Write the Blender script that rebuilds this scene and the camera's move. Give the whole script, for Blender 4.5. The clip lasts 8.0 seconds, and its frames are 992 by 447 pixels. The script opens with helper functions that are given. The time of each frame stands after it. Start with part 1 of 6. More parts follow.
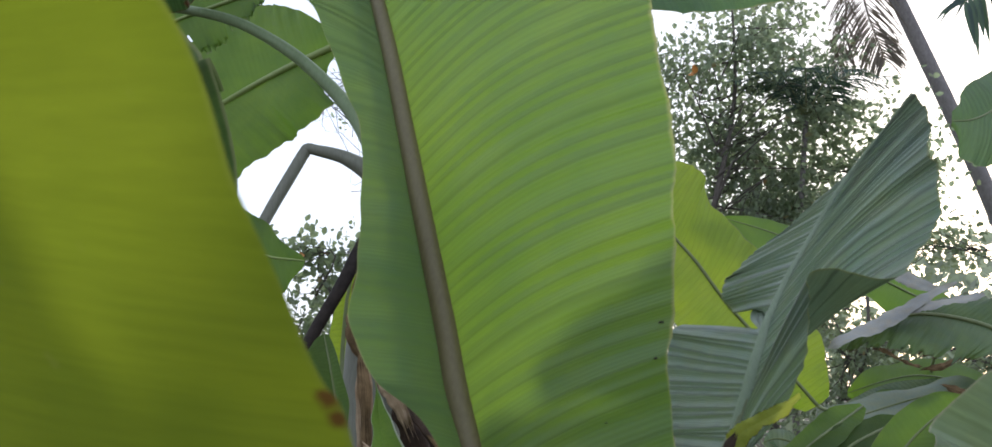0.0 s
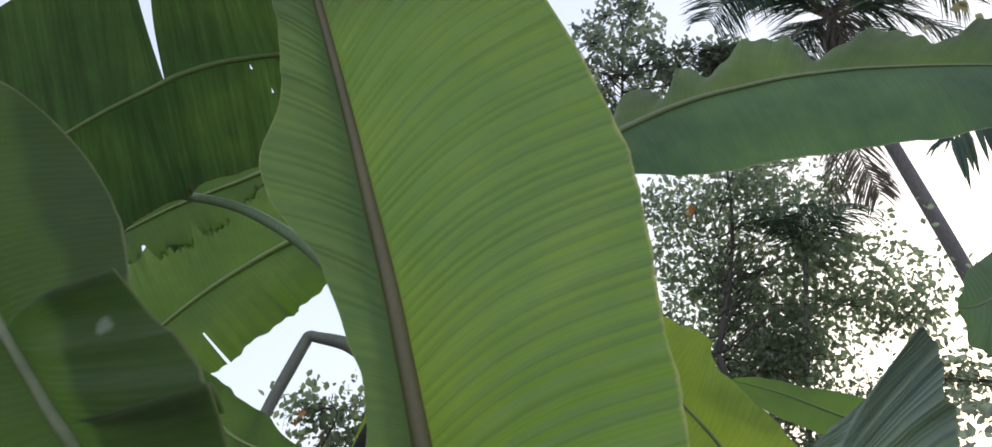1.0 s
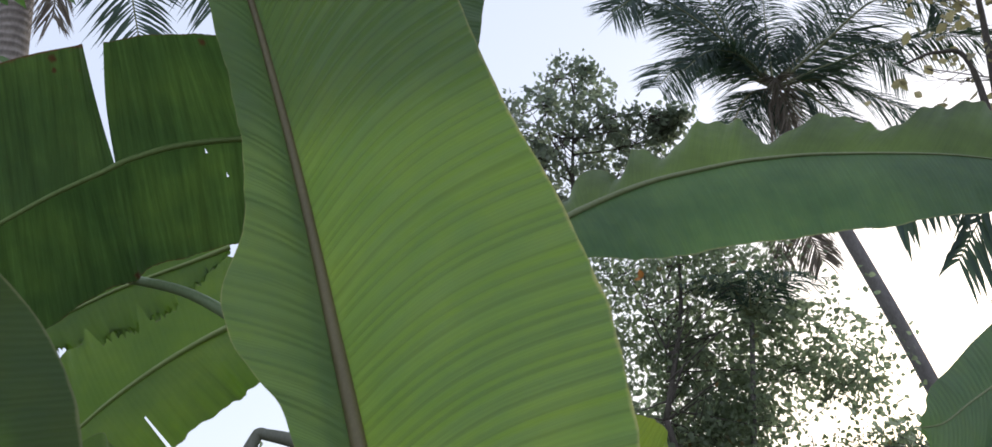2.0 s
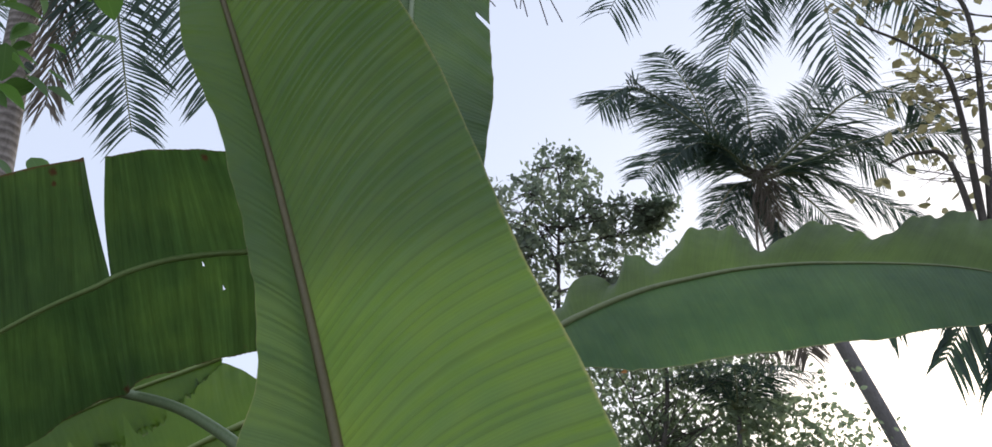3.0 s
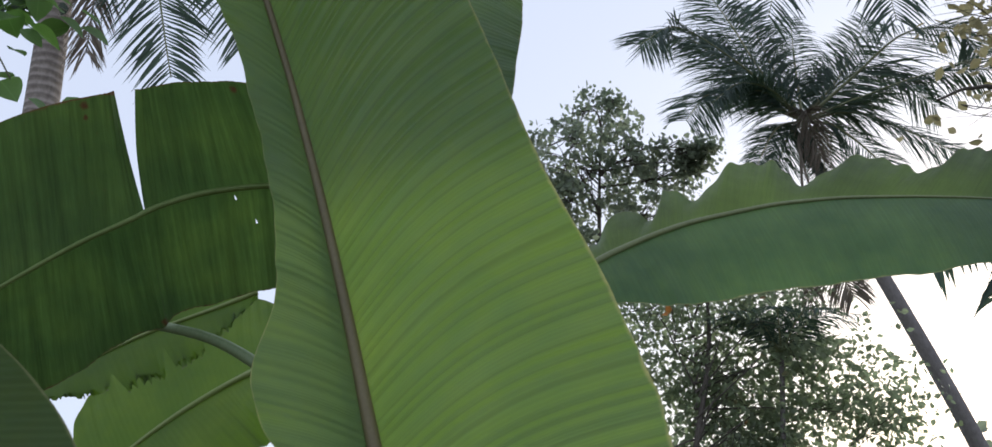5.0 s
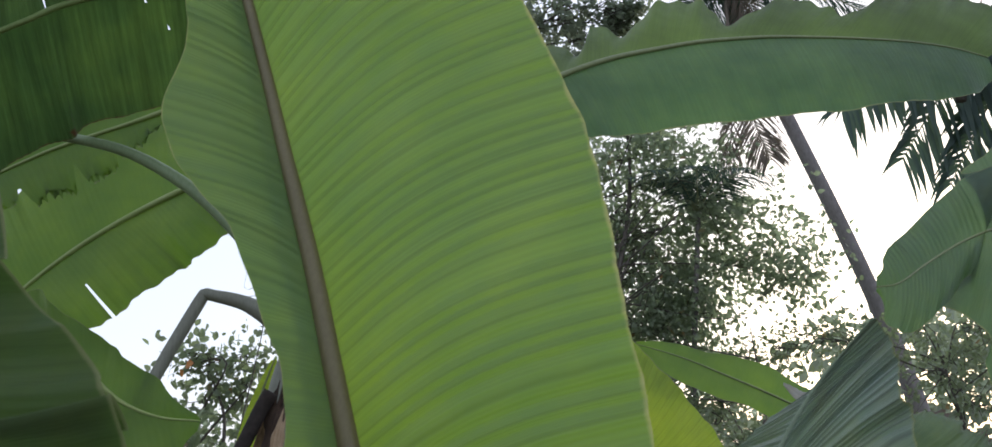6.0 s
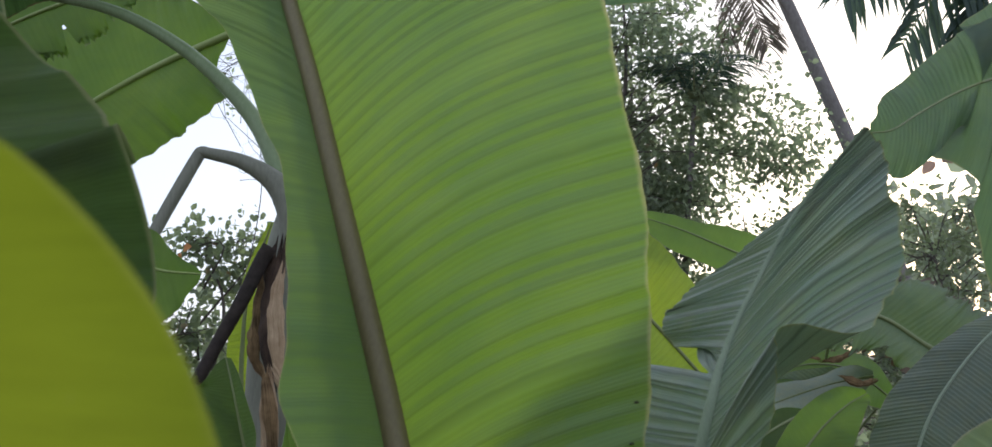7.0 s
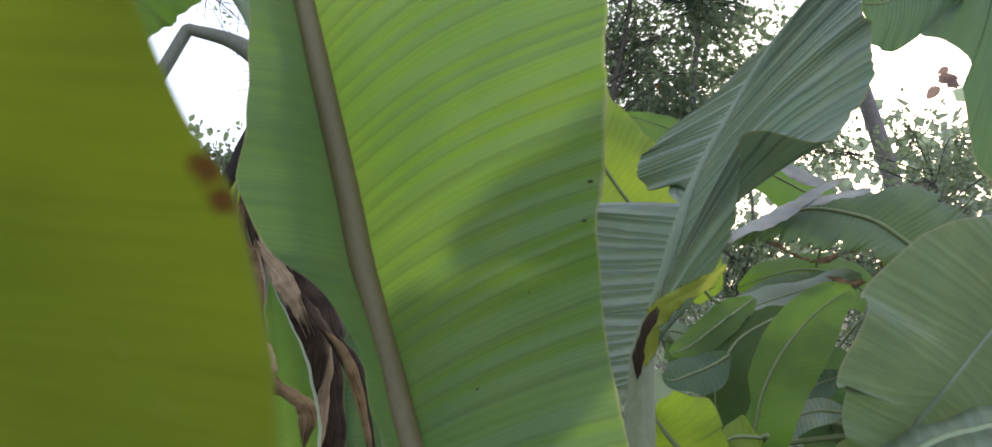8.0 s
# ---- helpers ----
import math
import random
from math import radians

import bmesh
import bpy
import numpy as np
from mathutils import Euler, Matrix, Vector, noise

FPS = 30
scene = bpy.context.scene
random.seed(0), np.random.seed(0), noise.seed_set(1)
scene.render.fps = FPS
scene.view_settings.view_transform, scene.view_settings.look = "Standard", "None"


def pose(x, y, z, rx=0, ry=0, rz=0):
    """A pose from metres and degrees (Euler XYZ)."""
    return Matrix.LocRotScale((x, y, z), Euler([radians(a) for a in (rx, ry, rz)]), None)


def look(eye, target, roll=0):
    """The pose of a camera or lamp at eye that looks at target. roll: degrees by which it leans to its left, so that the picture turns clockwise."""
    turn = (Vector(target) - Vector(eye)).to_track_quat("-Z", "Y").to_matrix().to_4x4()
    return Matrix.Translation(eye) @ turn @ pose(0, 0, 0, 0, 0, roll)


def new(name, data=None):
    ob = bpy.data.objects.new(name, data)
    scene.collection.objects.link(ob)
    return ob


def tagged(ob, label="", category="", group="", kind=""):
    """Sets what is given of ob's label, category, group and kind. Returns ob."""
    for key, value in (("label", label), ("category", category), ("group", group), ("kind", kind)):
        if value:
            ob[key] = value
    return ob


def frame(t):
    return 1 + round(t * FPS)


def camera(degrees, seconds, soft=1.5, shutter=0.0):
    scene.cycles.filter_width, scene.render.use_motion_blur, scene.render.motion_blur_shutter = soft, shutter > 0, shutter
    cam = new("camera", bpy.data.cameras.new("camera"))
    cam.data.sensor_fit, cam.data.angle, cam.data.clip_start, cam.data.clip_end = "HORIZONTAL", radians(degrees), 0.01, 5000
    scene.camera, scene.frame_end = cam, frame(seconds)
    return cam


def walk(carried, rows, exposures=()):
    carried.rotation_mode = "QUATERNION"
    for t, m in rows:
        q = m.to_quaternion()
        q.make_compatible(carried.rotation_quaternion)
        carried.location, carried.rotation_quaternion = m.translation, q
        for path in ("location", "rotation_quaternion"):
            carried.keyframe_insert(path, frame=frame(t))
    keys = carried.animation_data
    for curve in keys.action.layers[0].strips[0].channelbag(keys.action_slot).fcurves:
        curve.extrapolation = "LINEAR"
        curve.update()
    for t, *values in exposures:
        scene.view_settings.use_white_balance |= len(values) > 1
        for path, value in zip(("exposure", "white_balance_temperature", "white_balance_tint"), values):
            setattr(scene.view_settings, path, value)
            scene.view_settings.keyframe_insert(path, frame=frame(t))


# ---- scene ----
cam = camera(56.3, 8.0)
cam.data.dof.use_dof, cam.data.dof.focus_distance, cam.data.dof.aperture_fstop = True, 3.5, 16.0   # a small wide lens focused on the leaf
PATH = [
    (0, (0.071, -0.218, 1.41), (0.049, 1.753, 1.747), 0.7),
    (0.2, (0.078, -0.211, 1.45), (0.055, 1.746, 1.86), -0.0),
    (0.5, (0.07, -0.223, 1.478), (0.048, 1.714, 1.976), -0.1),
    (1, (0.068, -0.236, 1.536), (0.045, 1.666, 2.153), -1.1),
    (1.2, (0.072, -0.252, 1.55), (0.047, 1.64, 2.197), -0.7),
    (2.3, (0.02, -0.238, 1.707), (0.14, 1.605, 2.476), -1.4),
    (2.5, (0.01, -0.27, 1.739), (0.132, 1.555, 2.55), -1.2),
    (3, (-0.012, -0.262, 1.755), (0.116, 1.528, 2.636), -1.0),
    (3.5, (-0.021, -0.263, 1.764), (0.09, 1.474, 2.748), -0.7),
    (4, (0.001, -0.288, 1.796), (0.071, 1.389, 2.884), -1.2),
    (4.2, (-0.013, -0.297, 1.801), (0.038, 1.369, 2.906), -1.4),
    (4.5, (0.005, -0.301, 1.793), (0.022, 1.395, 2.853), -1.2),
    (5, (0.02, -0.217, 1.725), (0.058, 1.624, 2.504), -0.3),
    (5.2, (0.042, -0.187, 1.692), (0.141, 1.678, 2.41), -0.2),
    (6.5, (0.015, -0.144, 1.545), (0.225, 1.808, 1.929), -0.9),
    (7, (0.021, -0.139, 1.494), (0.235, 1.828, 1.785), -1.0),
    (7.2, (0.024, -0.137, 1.458), (0.237, 1.832, 1.736), -1.1),
    (7.5, (0.034, -0.125, 1.431), (0.247, 1.851, 1.655), -0.6),
    (7.8, (0.048, -0.127, 1.408), (0.259, 1.855, 1.575), -0.4),
    (8, (0.057, -0.128, 1.38), (0.266, 1.856, 1.52), -0.1),
]
PATH_ROWS = [(t, look(eye, target, roll)) for t, eye, target, roll in PATH]
STOPS = [(0.0, 0.80), (0.5, 0.47), (1.0, 0.42), (2.5, 0.34), (3.5, 0.31), (4.0, 0.31), (4.5, 0.15), (5.0, 0.28), (6.5, 0.56), (7.5, 0.76), (8.0, 1.0)]
EXPOSURES = [(t, stops, 6000, 10) for t, stops in STOPS]
walk(cam, PATH_ROWS, EXPOSURES)

# ---- light ----
SUN_AZIMUTH, SUN_ELEVATION = radians(31.5), radians(13.0)   # from +y towards +x, and above the horizon
world = bpy.data.worlds.new("world")
scene.world = world
world.use_nodes = True
wt = world.node_tree
sky = wt.nodes.new("ShaderNodeTexSky")
sky.sky_type, sky.sun_disc = "NISHITA", False
sky.sun_elevation, sky.sun_rotation = SUN_ELEVATION, SUN_AZIMUTH
sky.air_density, sky.dust_density, sky.ozone_density = 1.0, 2.0, 1.0
glow = wt.nodes["Background"]
glow.inputs["Strength"].default_value = 0.032
wt.links.new(sky.outputs[0], glow.inputs["Color"])
haze = wt.nodes.new("ShaderNodeBackground")          # the milky veil of a hazy day
haze.inputs["Color"].default_value, haze.inputs["Strength"].default_value = (0.85, 0.88, 1.0, 1), 0.64
both = wt.nodes.new("ShaderNodeAddShader")
wt.links.new(glow.outputs[0], both.inputs[0])
wt.links.new(haze.outputs[0], both.inputs[1])
wt.links.new(both.outputs[0], wt.nodes["World Output"].inputs[0])
sun_data = bpy.data.lights.new("sun", "SUN")
sun_data.energy, sun_data.angle, sun_data.color = 1.15, radians(3.0), (1.0, 0.94, 0.82)
sun = new("sun", sun_data)
sun_from = Vector((math.sin(SUN_AZIMUTH) * math.cos(SUN_ELEVATION), math.cos(SUN_AZIMUTH) * math.cos(SUN_ELEVATION), math.sin(SUN_ELEVATION)))
sun.matrix_world = look(sun_from * 60, (0, 0, 0))


# ---- materials ----
class Nodes:
    def __init__(self, name):
        self.mat = bpy.data.materials.new(name)
        self.mat.use_nodes = True
        self.t = self.mat.node_tree
        self.t.nodes.clear()
        self.out = self.t.nodes.new("ShaderNodeOutputMaterial")

    def link(self, a, b):
        self.t.links.new(a, b)

    def noise(self, vec, scale, detail=3.0, rough=0.55):
        n = self.t.nodes.new("ShaderNodeTexNoise")
        n.inputs["Scale"].default_value, n.inputs["Detail"].default_value, n.inputs["Roughness"].default_value = scale, detail, rough
        if vec is not None:
            self.link(vec, n.inputs["Vector"])
        return n.outputs["Fac"]

    def math(self, op, a, b=None, clamp=False):
        n = self.t.nodes.new("ShaderNodeMath")
        n.operation, n.use_clamp = op, clamp
        for i, v in enumerate((a, b)):
            if v is None:
                continue
            if isinstance(v, (int, float)):
                n.inputs[i].default_value = v
            else:
                self.link(v, n.inputs[i])
        return n.outputs[0]

    def span(self, v, a, b, c=0.0, d=1.0):
        n = self.t.nodes.new("ShaderNodeMapRange")
        for i, x in enumerate((a, b, c, d)):
            n.inputs[i + 1].default_value = x
        self.link(v, n.inputs[0])
        return n.outputs[0]

    def mix(self, f, a, b, kind="MIX"):
        n = self.t.nodes.new("ShaderNodeMix")
        n.data_type, n.blend_type = "RGBA", kind
        for i, v in ((0, f), (6, a), (7, b)):
            if isinstance(v, (int, float)):
                n.inputs[i].default_value = v
            elif isinstance(v, tuple):
                n.inputs[i].default_value = (*v, 1)
            else:
                self.link(v, n.inputs[i])
        return n.outputs[2]

    def bump(self, h, strength, dist):
        n = self.t.nodes.new("ShaderNodeBump")
        n.inputs["Strength"].default_value, n.inputs["Distance"].default_value = strength, dist
        self.link(h, n.inputs["Height"])
        return n.outputs[0]


def leaf_material(name, colour, glow, vein=0.0, vein_depth=0.5, rough=0.42, through_part=0.5, edge=(0.21, 0.23, 0.10), mottle=0.35, spots=0.0, edge_at=0.991, calm_side=1.0, rag=0.0, relief=0.0016, streaks=0.0, grain=1.0, spec=0.45, blotches=(), blotch_colour=(0.16, 0.07, 0.015), lit_left_half=None):
    """A banana leaf: parallel veins along v, dull waxy gloss, light that passes through."""
    m = Nodes(name)
    uv = m.t.nodes.new("ShaderNodeUVMap")
    sep = m.t.nodes.new("ShaderNodeSeparateXYZ")
    m.link(uv.outputs[0], sep.inputs[0])
    co = m.t.nodes.new("ShaderNodeTexCoord").outputs["Object"]
    big, mid, fine = m.noise(co, 5.0, 3), m.noise(co, 28.0, 4), m.noise(co, 240.0, 2)
    stretch = m.t.nodes.new("ShaderNodeMapping")
    stretch.inputs["Scale"].default_value = (1.2, 90.0, 1.0)
    m.link(uv.outputs[0], stretch.inputs["Vector"])
    streak = m.noise(stretch.outputs[0], 3.0, 4, 0.7)
    wob = m.math("ADD", sep.outputs[1], m.math("ADD", m.math("MULTIPLY", m.math("SUBTRACT", mid, 0.5), 0.0015), m.math("MULTIPLY", m.math("SUBTRACT", big, 0.5), 0.012 * grain)))
    height = m.math("MULTIPLY", fine, 0.15)
    shade = m.span(big, 0.3, 0.7, 1 - mottle, 1 + mottle * 0.6)
    shade = m.math("MULTIPLY", shade, m.span(streak, 0.25, 0.75, 1 - 0.14 * grain, 1 + 0.12 * grain))
    if streaks:
        broad = m.t.nodes.new("ShaderNodeMapping")
        broad.inputs["Scale"].default_value = (0.22, 12.0, 1.0)
        m.link(uv.outputs[0], broad.inputs["Vector"])
        shade = m.math("MULTIPLY", shade, m.span(m.noise(broad.outputs[0], 3.0, 5, 0.75), 0.3, 0.7, 1 - streaks, 1 + 0.5 * streaks))
    if vein:
        w = m.math("SINE", m.math("MULTIPLY", wob, 2 * math.pi / vein))
        w2 = m.math("SINE", m.math("MULTIPLY", wob, 2 * math.pi / (vein * 0.137)))
        line = m.math("MULTIPLY", m.span(w, 0.62 if grain == 1.0 else 0.80, 1.0, 0.0, 1.0), m.span(sep.outputs[0], -0.02, 0.02, calm_side, 1.0))
        shade = m.math("MULTIPLY", shade, m.span(line, 0, 1, 1.0, 1 - 0.22 * vein_depth))
        shade = m.math("MULTIPLY", shade, m.span(w2, -1, 1, 0.96, 1.04))
        height = m.math("ADD", height, m.math("ADD", m.math("MULTIPLY", w, 0.6), m.math("MULTIPLY", w2, 0.12)))
    tone = m.mix(m.span(mid, 0.35, 0.75), colour, tuple(c * k for c, k in zip(colour, (1.25, 1.1, 0.9))))
    lit = m.mix(m.span(big, 0.35, 0.7), glow, tuple(c * k for c, k in zip(glow, (1.2, 1.04, 0.8))))
    # left half of the blade recoloured as if more light came through it
    if lit_left_half:
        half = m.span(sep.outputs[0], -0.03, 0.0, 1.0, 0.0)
        tone, lit = m.mix(half, tone, lit_left_half[0]), m.mix(half, lit, lit_left_half[1])
    rim = m.span(m.math("ADD", m.math("ABSOLUTE", sep.outputs[0]), m.math("ADD", m.math("MULTIPLY", m.math("SUBTRACT", mid, 0.5), 0.03), m.math("MULTIPLY", m.math("MAXIMUM", m.math("SUBTRACT", big, 0.58), 0.0), rag))), edge_at - 0.008, edge_at + 0.006)
    if spots:
        dots = m.span(m.noise(co, 55.0, 2), 0.70, 0.74)
        rim = m.math("MAXIMUM", rim, m.math("MULTIPLY", dots, spots))
    stain = None
    for place, size in blotches:
        far = m.t.nodes.new("ShaderNodeVectorMath")
        far.operation = "DISTANCE"
        m.link(co, far.inputs[0])
        far.inputs[1].default_value = place
        near = m.span(m.math("ADD", far.outputs["Value"], m.math("MULTIPLY", m.math("SUBTRACT", m.noise(co, 90.0, 4, 0.7), 0.5), size * 1.6)), size * 0.45, size * 1.1, 1.0, 0.0)
        stain = near if stain is None else m.math("MAXIMUM", stain, near)
    n = m.t.nodes.new("ShaderNodeCombineColor")
    for i in range(3):
        m.link(shade, n.inputs[i])
    tone = m.mix(rim, m.mix(1.0, tone, n.outputs[0], "MULTIPLY"), edge)
    lit = m.mix(rim, m.mix(1.0, lit, n.outputs[0], "MULTIPLY"), tuple(c * 1.3 for c in edge))
    if stain is not None:
        tone, lit = m.mix(stain, tone, blotch_colour), m.mix(stain, lit, tuple(c * 1.5 for c in blotch_colour))
    bump = m.bump(height, 0.55, relief if vein else 0.0008)
    p = m.t.nodes.new("ShaderNodeBsdfPrincipled")
    m.link(tone, p.inputs["Base Color"])
    m.link(m.span(mid, 0.2, 0.8, rough - 0.06, rough + 0.1), p.inputs["Roughness"])
    p.inputs["Specular IOR Level"].default_value = spec
    m.link(bump, p.inputs["Normal"])
    tr = m.t.nodes.new("ShaderNodeBsdfTranslucent")
    m.link(lit, tr.inputs["Color"])
    m.link(bump, tr.inputs["Normal"])
    mixer = m.t.nodes.new("ShaderNodeMixShader")
    mixer.inputs[0].default_value = through_part
    m.link(p.outputs[0], mixer.inputs[1])
    m.link(tr.outputs[0], mixer.inputs[2])
    m.link(mixer.outputs[0], m.out.inputs[0])
    return m.mat


def plain_material(name, a, b, scale=20.0, rough=0.6, bump=0.4, dist=0.003, stretch=(1, 1, 1), spec=0.4, rings=0.0, island=0.0):
    """Bark, stalk, husk or soil: two tones mixed at two scales, with relief."""
    m = Nodes(name)
    co = m.t.nodes.new("ShaderNodeTexCoord").outputs["Object"]
    mp = m.t.nodes.new("ShaderNodeMapping")
    mp.inputs["Scale"].default_value = stretch
    m.link(co, mp.inputs["Vector"])
    n1, n2 = m.noise(mp.outputs[0], scale, 5, 0.65), m.noise(co, scale * 0.17, 3)
    f = m.math("ADD", m.math("MULTIPLY", n1, 0.65), m.math("MULTIPLY", n2, 0.35))
    height = n1
    if rings:
        sep = m.t.nodes.new("ShaderNodeSeparateXYZ")
        m.link(co, sep.inputs[0])
        r = m.math("SINE", m.math("ADD", m.math("MULTIPLY", sep.outputs[2], 2 * math.pi / rings), m.math("MULTIPLY", n2, 9.0)))
        f = m.math("ADD", m.math("MULTIPLY", m.span(r, 0.3, 1.0), -0.16), f)
        height = m.math("ADD", n1, m.math("MULTIPLY", r, 0.5))
    col = m.mix(m.span(f, 0.34, 0.66), a, b)
    if island:
        rnd = m.t.nodes.new("ShaderNodeNewGeometry").outputs["Random Per Island"]
        col = m.mix(m.span(rnd, 0, 1, 0, island), col, tuple(min(1, c * 1.9) for c in b))
    p = m.t.nodes.new("ShaderNodeBsdfPrincipled")
    m.link(col, p.inputs["Base Color"])
    p.inputs["Roughness"].default_value, p.inputs["Specular IOR Level"].default_value = rough, spec
    m.link(m.bump(height, bump, dist), p.inputs["Normal"])
    m.link(p.outputs[0], m.out.inputs[0])
    return m.mat


def foliage_material(name, a, b, glow, rough=0.5, through_part=0.35, odd=None):
    """Small leaves, each of its own tone."""
    m = Nodes(name)
    rnd = m.t.nodes.new("ShaderNodeNewGeometry").outputs["Random Per Island"]
    co = m.t.nodes.new("ShaderNodeTexCoord").outputs["Object"]
    col = m.mix(rnd, a, b)
    col = m.mix(m.span(m.noise(co, 1.3, 2), 0.35, 0.7, 0, 0.45), col, b)
    if odd:
        col = m.mix(m.span(rnd, 0.985, 0.99), col, odd)
    p = m.t.nodes.new("ShaderNodeBsdfPrincipled")
    m.link(col, p.inputs["Base Color"])
    p.inputs["Roughness"].default_value = rough
    m.link(m.bump(m.noise(co, 60.0, 2), 0.3, 0.004), p.inputs["Normal"])
    tr = m.t.nodes.new("ShaderNodeBsdfTranslucent")
    m.link(m.mix(rnd, glow, tuple(c * 0.7 for c in glow)), tr.inputs["Color"])
    mixer = m.t.nodes.new("ShaderNodeMixShader")
    mixer.inputs[0].default_value = through_part
    m.link(p.outputs[0], mixer.inputs[1])
    m.link(tr.outputs[0], mixer.inputs[2])
    m.link(mixer.outputs[0], m.out.inputs[0])
    return m.mat


LEAF_CENTRE = leaf_material("leaf_underside", (0.125, 0.21, 0.10), (0.20, 0.355, 0.028), vein=0.022, vein_depth=0.9, relief=0.0014, grain=0.25, through_part=0.5, mottle=0.10, edge=(0.36, 0.36, 0.14), edge_at=0.995, calm_side=0.08)
LEAF_YELLOW = leaf_material("leaf_yellowing", (0.15, 0.21, 0.028), (0.215, 0.285, 0.016), vein=0.0, vein_depth=0.1, through_part=0.6, mottle=0.28, edge=(0.20, 0.23, 0.035), spots=0.5, edge_at=0.998, blotches=(((0.0185, 0.065, 1.405), 0.0055), ((0.0205, 0.068, 1.398), 0.004)), blotch_colour=(0.10, 0.05, 0.012))
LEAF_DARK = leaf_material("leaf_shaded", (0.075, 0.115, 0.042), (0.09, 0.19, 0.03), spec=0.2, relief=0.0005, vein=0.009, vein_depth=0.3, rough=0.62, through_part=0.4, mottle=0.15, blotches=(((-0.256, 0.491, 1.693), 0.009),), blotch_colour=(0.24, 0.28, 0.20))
LEAF_TORN = leaf_material("leaf_torn", (0.075, 0.12, 0.055), (0.085, 0.175, 0.04), vein=0.018, vein_depth=0.35, rough=0.6, through_part=0.5, mottle=0.25, relief=0.0008, streaks=0.45, blotches=(((-1.007, 1.905, 2.953), 0.013), ((-1.007, 1.925, 2.928), 0.008), ((-0.630, 1.918, 3.014), 0.012), ((-0.893, 2.41, 2.520), 0.014), ((-0.841, 2.444, 2.562), 0.012), ((-0.79, 2.44, 2.575), 0.009)), blotch_colour=(0.07, 0.032, 0.014), edge=(0.12, 0.065, 0.03), rag=0.22, spots=0.2, edge_at=0.996)
LEAF_MID = leaf_material("leaf_green", (0.125, 0.19, 0.12), (0.115, 0.225, 0.065), vein=0.016, vein_depth=0.3, through_part=0.5, mottle=0.15)
LEAF_LIME = leaf_material("leaf_lime", (0.19, 0.29, 0.05), (0.38, 0.54, 0.04), vein=0.02, vein_depth=0.4, through_part=0.6, mottle=0.12)
LEAF_WAXY = leaf_material("leaf_waxy", (0.24, 0.30, 0.265), (0.11, 0.21, 0.08), relief=0.002, vein=0.0095, vein_depth=2.0, rough=0.33, through_part=0.25, mottle=0.15, edge=(0.25, 0.27, 0.12))
LEAF_PALE = leaf_material("leaf_pale", (0.22, 0.28, 0.20), (0.15, 0.26, 0.09), vein=0.016, vein_depth=0.6, rough=0.34, through_part=0.3, mottle=0.15, edge=(0.25, 0.20, 0.10))
LEAF_ROT = leaf_material("leaf_rotten_margin", (0.46, 0.52, 0.09), (0.50, 0.55, 0.08), rough=0.6, through_part=0.35, mottle=0.6, edge=(0.05, 0.035, 0.02), edge_at=0.95, rag=1.4)
LEAF_GREY = leaf_material("leaf_grey", (0.13, 0.165, 0.13), (0.08, 0.15, 0.05), vein=0.014, vein_depth=0.5, rough=0.4, through_part=0.2, mottle=0.15)
LEAF_UPRIGHT = leaf_material("leaf_upright", (0.115, 0.18, 0.095), (0.11, 0.21, 0.055), vein=0.016, vein_depth=0.6, rough=0.4, through_part=0.4, mottle=0.2)
LEAF_MATT = leaf_material("leaf_matt", (0.27, 0.32, 0.26), (0.12, 0.20, 0.09), rough=0.75, through_part=0.25, mottle=0.15)
# upper (left) half painted warmer and brighter, standing in for light shining through
LEAF_ARCH = leaf_material("leaf_arching", (0.070, 0.13, 0.08), (0.11, 0.235, 0.06), vein=0.022, vein_depth=0.3, relief=0.0008, grain=0.8, through_part=0.5, mottle=0.2, streaks=0.12, lit_left_half=((0.085, 0.135, 0.045), (0.19, 0.31, 0.04)))
LEAF_BROAD = leaf_material("leaf_broad", (0.19, 0.255, 0.165), (0.17, 0.28, 0.09), relief=0.0004, vein=0.0125, vein_depth=-0.5, rough=0.4, through_part=0.3, mottle=0.15, edge=(0.30, 0.30, 0.20))
LEAF_BROWNED = leaf_material("leaf_browned", (0.12, 0.18, 0.09), (0.11, 0.20, 0.045), vein=0.02, vein_depth=0.2, through_part=0.35, edge=(0.085, 0.055, 0.03), edge_at=0.965, rag=1.3, mottle=0.2)
LEAF_FRESH = leaf_material("leaf_fresh", (0.13, 0.215, 0.06), (0.18, 0.34, 0.035), vein=0.02, vein_depth=0.12, relief=0.0006, grain=0.4, through_part=0.6, mottle=0.15)
LEAF_SHEATH = leaf_material("leaf_sheath", (0.10, 0.19, 0.03), (0.20, 0.36, 0.05), vein=0.0, rough=0.55, through_part=0.45, mottle=0.2, edge=(0.42, 0.46, 0.34), edge_at=0.93)
LEAF_DRY = leaf_material("leaf_dry", (0.37, 0.38, 0.37), (0.20, 0.20, 0.17), vein=0.0, vein_depth=0.8, rough=0.6, through_part=0.15)
RIB = plain_material("midrib_green", (0.16, 0.19, 0.08), (0.22, 0.25, 0.11), 60, 0.38, 0.25, 0.001)
RIB_DARK = plain_material("midrib_brownish", (0.115, 0.095, 0.042), (0.165, 0.138, 0.062), 60, 0.5, 0.3, 0.001, (6, 6, 1))
RIB_TORN = plain_material("midrib_torn_leaf", (0.17, 0.24, 0.07), (0.23, 0.30, 0.10), 60, 0.45, 0.25, 0.001)
RIB_LIME = plain_material("midrib_lime", (0.26, 0.33, 0.10), (0.34, 0.40, 0.15), 60, 0.4, 0.25, 0.001)
